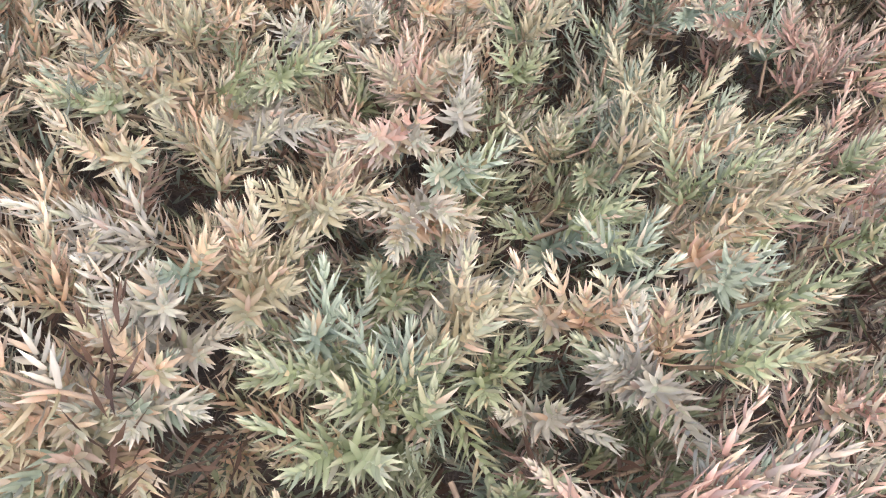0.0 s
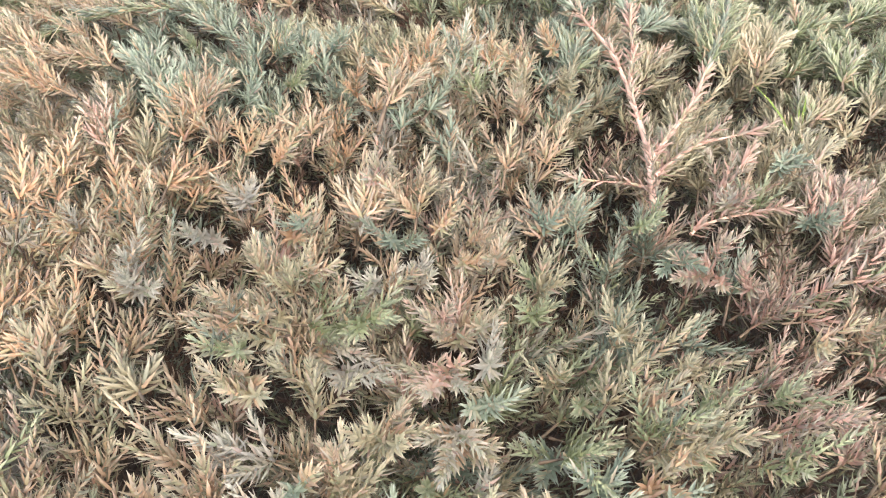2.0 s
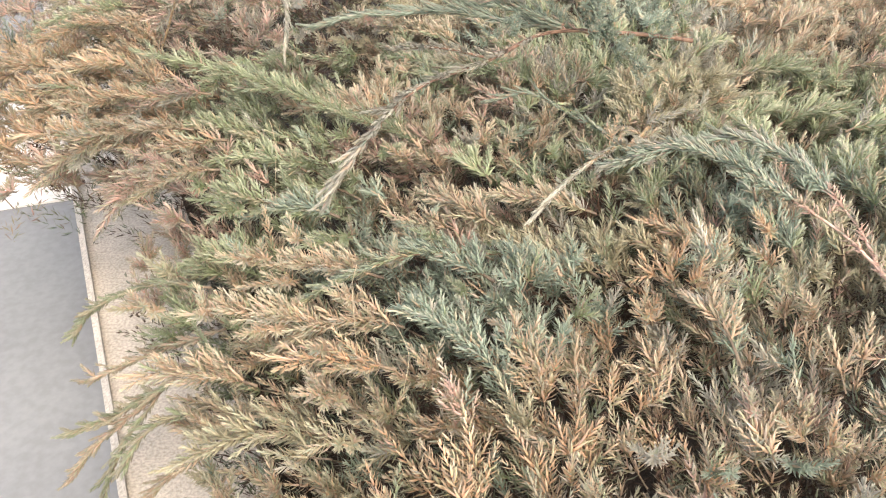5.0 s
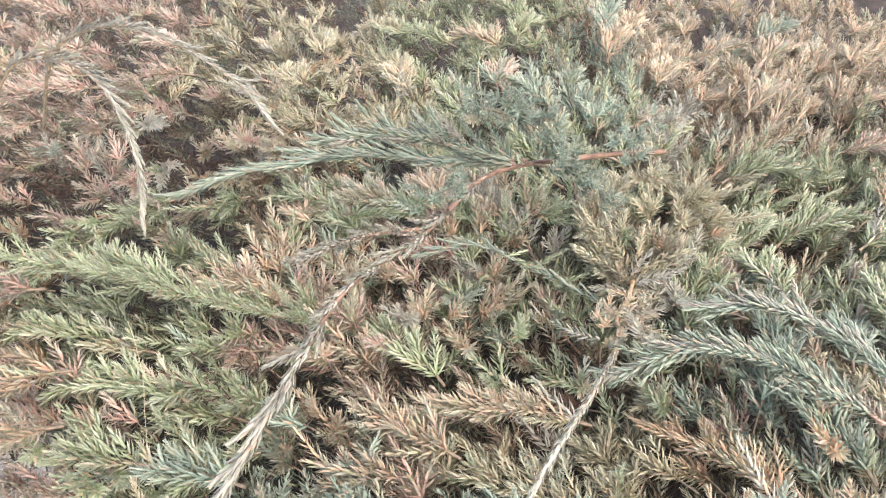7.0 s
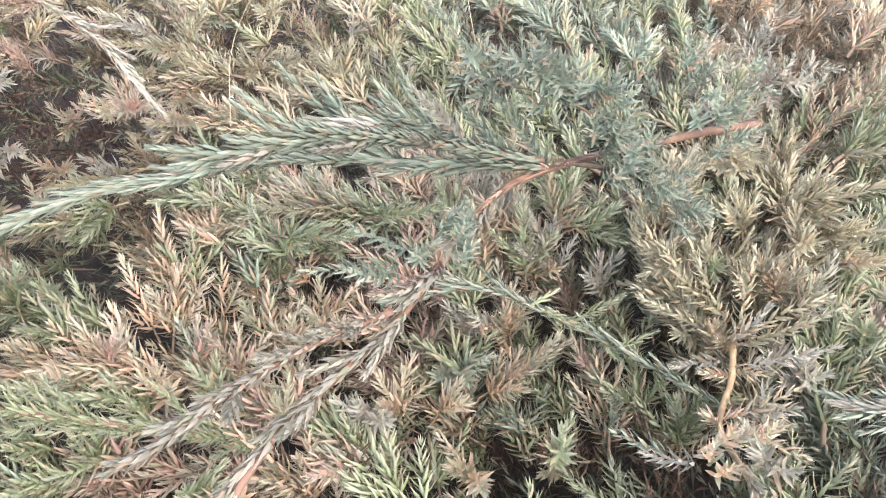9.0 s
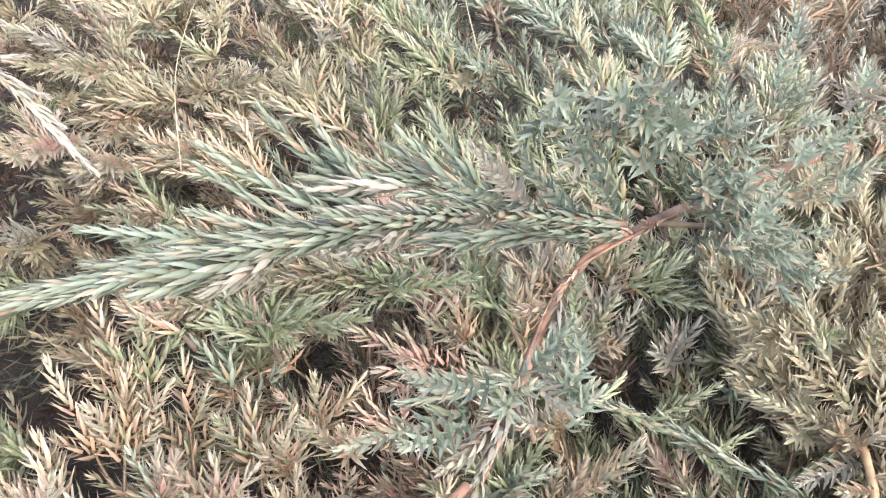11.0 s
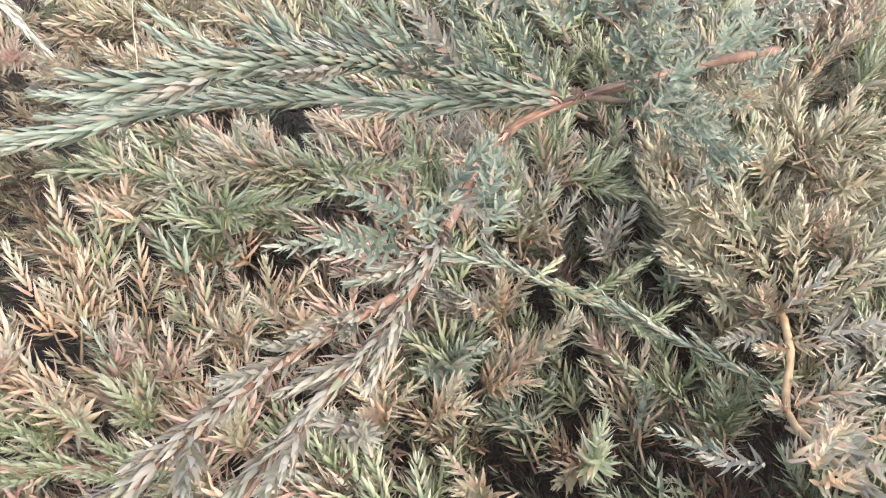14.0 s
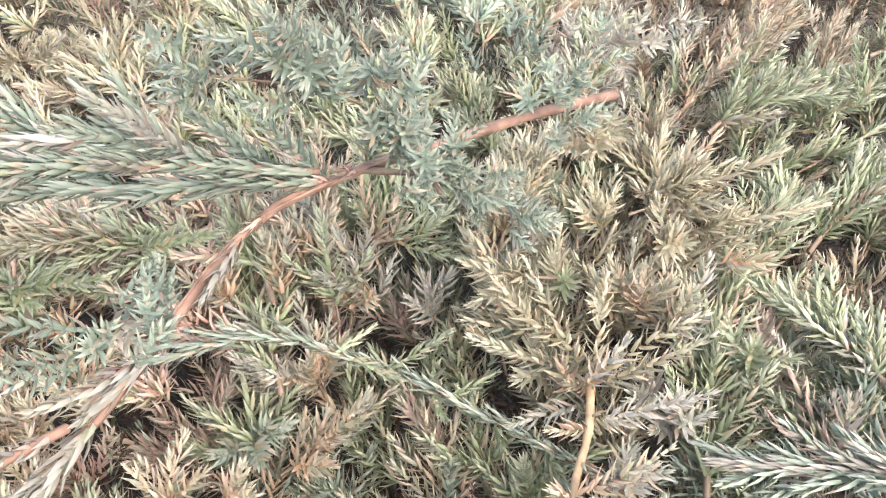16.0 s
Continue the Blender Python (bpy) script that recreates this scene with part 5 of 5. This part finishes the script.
tuft(-0.041, 0.802, 0.240, -0.014, 0.857, 0.260, "green")
tuft(-0.004, 0.810, 0.238, 0.004, 0.855, 0.259, "green")
tuft(-0.115, 0.821, 0.244, -0.147, 0.830, 0.273, "blue")
tuft(0.126, 0.877, 0.232, 0.118, 0.913, 0.256, "tan")
tuft(0.162, 0.859, 0.229, 0.194, 0.898, 0.255, "tan")
tuft(0.211, 0.858, 0.232, 0.248, 0.868, 0.255, "tan")
tuft(-0.002, 0.732, 0.240, -0.054, 0.685, 0.266, "olive")
tuft(0.014, 0.718, 0.223, 0.008, 0.740, 0.253, "olive")
tuft(0.064, 0.735, 0.226, 0.088, 0.761, 0.252, "green")
tuft(0.088, 0.702, 0.223, 0.086, 0.731, 0.249, "green")
tuft(0.114, 0.702, 0.226, 0.119, 0.732, 0.251, "green")
tuft(0.139, 0.668, 0.225, 0.152, 0.693, 0.250, "tan")
tuft(0.068, 0.680, 0.215, 0.043, 0.684, 0.221, "green")
tuft(0.042, 0.718, 0.220, 0.049, 0.718, 0.242, "olive")
tuft(-0.367, 0.676, 0.243, -0.400, 0.666, 0.264, "green")
tuft(-0.313, 0.633, 0.248, -0.364, 0.634, 0.264, "green")
tuft(-0.252, 0.624, 0.235, -0.259, 0.633, 0.256, "tan")
tuft(-0.200, 0.427, 0.240, -0.208, 0.441, 0.261, "blue")
tuft(-0.217, 0.445, 0.240, -0.233, 0.436, 0.261, "blue")
tuft(-0.197, 0.411, 0.240, -0.179, 0.407, 0.261, "blue")
tuft(-0.234, 0.399, 0.241, -0.247, 0.400, 0.261, "green")
tuft(-0.255, 0.394, 0.241, -0.267, 0.395, 0.261, "blue")
tuft(-0.108, 0.406, 0.248, -0.095, 0.414, 0.276, "orange")
tuft(-0.104, 0.392, 0.252, -0.090, 0.387, 0.278, "orange")
tuft(-0.345, 0.470, 0.237, -0.360, 0.462, 0.258, "tan")
tuft(-0.300, 0.403, 0.240, -0.326, 0.381, 0.259, "tan")
tuft(-0.276, 0.436, 0.239, -0.285, 0.436, 0.260, "tan")
tuft(-0.366, 0.455, 0.236, -0.383, 0.437, 0.257, "tan")
tuft(-0.423, 0.434, 0.239, -0.450, 0.427, 0.261, "olive")
tuft(-0.430, 0.405, 0.239, -0.452, 0.378, 0.261, "tan")
tuft(-0.391, 0.392, 0.236, -0.408, 0.384, 0.259, "tan")
tuft(-0.340, 0.387, 0.236, -0.351, 0.389, 0.256, "tan")
tuft(-0.084, 0.392, 0.258, -0.081, 0.412, 0.280, "blue")
tuft(-0.042, 0.399, 0.253, -0.051, 0.412, 0.275, "orange")
tuft(-0.051, 0.355, 0.254, -0.057, 0.366, 0.275, "tan")
tuft(-0.037, 0.345, 0.254, -0.040, 0.360, 0.273, "tan")
tuft(-0.091, 0.342, 0.258, -0.097, 0.351, 0.276, "tan")

tuft(-0.200, 0.618, 0.203, -0.138, 0.627, 0.231, "tan")
tuft(-0.177, 0.640, 0.228, -0.174, 0.650, 0.240, "grey")
tuft(-0.072, 0.604, 0.183, -0.098, 0.626, 0.196, "blue")
tuft(-0.043, 0.543, 0.227, -0.056, 0.580, 0.249, "blue")
tuft(-0.058, 0.547, 0.227, -0.060, 0.575, 0.244, "blue")
tuft(-0.046, 0.642, 0.245, 0.002, 0.630, 0.255, "olive")
tuft(-0.039, 0.656, 0.260, 0.015, 0.645, 0.272, "olive")
tuft(-0.033, 0.647, 0.252, 0.024, 0.631, 0.262, "olive")
tuft(-0.048, 0.636, 0.238, 0.000, 0.624, 0.247, "tan")
tuft(-0.035, 0.660, 0.264, 0.002, 0.656, 0.277, "olive")
tuft(-0.077, 0.662, 0.250, -0.093, 0.676, 0.266, "olive")
tuft(-0.071, 0.661, 0.252, -0.074, 0.679, 0.274, "olive")
tuft(-0.059, 0.656, 0.250, -0.052, 0.671, 0.273, "green")
tuft(-0.081, 0.628, 0.270, -0.112, 0.634, 0.276, "olive")
tuft(-0.086, 0.616, 0.258, -0.114, 0.624, 0.266, "olive")
tuft(-0.257, 0.690, 0.270, -0.221, 0.672, 0.276, "green")
tuft(-0.215, 0.690, 0.270, -0.182, 0.672, 0.277, "green")

tuft(-0.103, 0.188, 0.255, -0.133, 0.173, 0.272, "tan")
tuft(-0.101, 0.186, 0.255, -0.111, 0.163, 0.272, "olive")
tuft(-0.111, 0.207, 0.255, -0.127, 0.206, 0.272, "tan")
tuft(-0.104, 0.203, 0.255, -0.111, 0.207, 0.272, "olive")
tuft(-0.083, 0.196, 0.255, -0.059, 0.185, 0.272, "green")
tuft(-0.076, 0.143, 0.255, -0.079, 0.155, 0.272, "olive")
tuft(-0.081, 0.173, 0.255, -0.053, 0.155, 0.272, "grey")
tuft(-0.106, 0.175, 0.255, -0.124, 0.150, 0.272, "green")
tuft(-0.100, 0.157, 0.255, -0.106, 0.135, 0.272, "tan")
tuft(-0.059, 0.146, 0.255, -0.044, 0.141, 0.272, "tan")
tuft(-0.056, 0.147, 0.255, -0.041, 0.129, 0.272, "olive")
tuft(-0.079, 0.128, 0.255, -0.110, 0.119, 0.272, "grey")
tuft(-0.091, 0.105, 0.255, -0.108, 0.104, 0.272, "tan")
tuft(-0.095, 0.109, 0.255, -0.101, 0.112, 0.272, "tan")
tuft(-0.073, 0.114, 0.255, -0.077, 0.094, 0.272, "grey")
tuft(-0.073, 0.119, 0.255, -0.066, 0.118, 0.272, "tan")
tuft(-0.067, 0.122, 0.255, -0.055, 0.126, 0.272, "tan")
tuft(-0.064, 0.119, 0.255, -0.046, 0.109, 0.272, "olive")
tuft(-0.069, 0.096, 0.255, -0.074, 0.083, 0.272, "tan")
tuft(-0.073, 0.094, 0.255, -0.062, 0.071, 0.272, "grey")
tuft(-0.082, 0.085, 0.255, -0.081, 0.065, 0.272, "tan")
tuft(-0.081, 0.083, 0.255, -0.068, 0.061, 0.272, "pink")
tuft(-0.036, 0.102, 0.255, -0.046, 0.086, 0.272, "green")
tuft(-0.041, 0.106, 0.255, -0.038, 0.106, 0.272, "blue")
tuft(-0.028, 0.088, 0.255, -0.034, 0.069, 0.272, "green")
tuft(-0.024, 0.090, 0.255, -0.027, 0.096, 0.272, "green")
tuft(-0.022, 0.092, 0.255, -0.021, 0.104, 0.272, "blue")
tuft(-0.019, 0.091, 0.255, -0.011, 0.089, 0.272, "green")
tuft(-0.020, 0.117, 0.255, -0.005, 0.112, 0.272, "olive")
tuft(-0.020, 0.112, 0.255, -0.003, 0.105, 0.272, "olive")
tuft(-0.037, 0.190, 0.255, -0.041, 0.145, 0.272, "pink")
tuft(-0.037, 0.198, 0.255, -0.044, 0.185, 0.272, "tan")
tuft(-0.034, 0.199, 0.255, -0.025, 0.195, 0.272, "tan")
tuft(-0.029, 0.182, 0.255, -0.020, 0.183, 0.272, "grey")
tuft(-0.029, 0.165, 0.255, -0.029, 0.124, 0.272, "grey")
tuft(0.016, 0.175, 0.255, 0.029, 0.192, 0.272, "olive")
tuft(0.027, 0.178, 0.255, 0.043, 0.185, 0.272, "tan")
tuft(0.032, 0.160, 0.255, 0.055, 0.168, 0.272, "olive")
tuft(0.031, 0.164, 0.255, 0.038, 0.171, 0.272, "green")
tuft(0.032, 0.150, 0.255, 0.043, 0.134, 0.272, "orange")
tuft(0.032, 0.143, 0.255, 0.050, 0.131, 0.272, "blue")
tuft(0.014, 0.139, 0.255, 0.023, 0.139, 0.272, "blue")
tuft(0.013, 0.132, 0.255, 0.022, 0.121, 0.272, "blue")
tuft(-0.001, 0.151, 0.255, 0.021, 0.145, 0.272, "green")
tuft(0.028, 0.115, 0.255, 0.027, 0.125, 0.272, "tan")
tuft(0.033, 0.119, 0.255, 0.053, 0.107, 0.272, "green")
tuft(0.028, 0.113, 0.255, 0.013, 0.100, 0.272, "grey")
tuft(0.029, 0.115, 0.255, 0.023, 0.092, 0.272, "grey")
tuft(0.009, 0.123, 0.255, -0.001, 0.117, 0.272, "tan")
tuft(0.012, 0.122, 0.255, 0.011, 0.117, 0.272, "tan")
tuft(-0.073, 0.213, 0.255, -0.068, 0.220, 0.272, "tan")
tuft(-0.061, 0.222, 0.255, -0.057, 0.223, 0.272, "grey")
tuft(-0.033, 0.241, 0.255, -0.028, 0.240, 0.272, "tan")
tuft(-0.017, 0.229, 0.255, -0.002, 0.233, 0.272, "olive")
tuft(0.041, 0.168, 0.255, 0.069, 0.169, 0.272, "olive")
tuft(0.046, 0.139, 0.255, 0.065, 0.137, 0.272, "green")
tuft(0.026, 0.080, 0.268, 0.055, 0.087, 0.276, "pink")
tuft(0.027, 0.080, 0.268, 0.041, 0.079, 0.276, "pink")
tuft(0.025, 0.078, 0.268, 0.017, 0.067, 0.276, "pink")
tuft(0.031, 0.074, 0.268, 0.054, 0.080, 0.276, "pink")

# Branches of the brown shrub that lean out over the kerb: base, end in plan, colour.
lean = random.Random(31)
for base, (ex, ey), kind in (
        ((-0.477, 0.641, 0.275), (-0.590, 0.651), "orange"), ((-0.446, 0.588, 0.272), (-0.547, 0.598), "tan"), ((-0.448, 0.547, 0.270), (-0.487, 0.503), "pink"),
        ((-0.415, 0.532, 0.268), (-0.463, 0.519), "tan"), ((-0.541, 0.659, 0.275), (-0.621, 0.660), "orange"), ((-0.443, 0.645, 0.275), (-0.510, 0.636), "pink"),
        ((-0.491, 0.605, 0.275), (-0.545, 0.547), "tan"), ((-0.416, 0.570, 0.272), (-0.465, 0.566), "orange")):
    way = Vector((ex - base[0], ey - base[1], 0))
    plume(BEDS["back"], Vector(base), way.normalized(), way.length, kind, lean, 0.0088, 0.88)

# Feathery branchlets under the long blue-green branch: base, end in plan, colour.
for base, (ex, ey), kind in (
        ((-0.182, 0.689, 0.262), (-0.231, 0.714), "green"),
        ((-0.203, 0.706, 0.262), (-0.271, 0.723), "olive"),
        ((-0.221, 0.705, 0.262), (-0.244, 0.737), "tan"),
        ((-0.182, 0.703, 0.262), (-0.192, 0.740), "tan"),
        ((-0.257, 0.713, 0.262), (-0.298, 0.746), "green"),
        ((-0.275, 0.693, 0.262), (-0.295, 0.731), "tan"),
        ((-0.248, 0.679, 0.262), (-0.256, 0.709), "green"),
        ((-0.170, 0.660, 0.262), (-0.170, 0.698), "green"),
        ((-0.147, 0.665, 0.262), (-0.148, 0.695), "tan"),
        ((-0.131, 0.676, 0.262), (-0.108, 0.672), "green")):
    way = Vector((ex - base[0], ey - base[1], 0))
    plume(BEDS["far"], Vector(base), way.normalized(), max(0.03, way.length), kind, lean, 0.0090, 1.05)

lay_plumes()
fill_bed()
leaf_out(near, BEDS["near"])
leaf_out(far_one, BEDS["far"])
leaf_out(back, BEDS["back"])
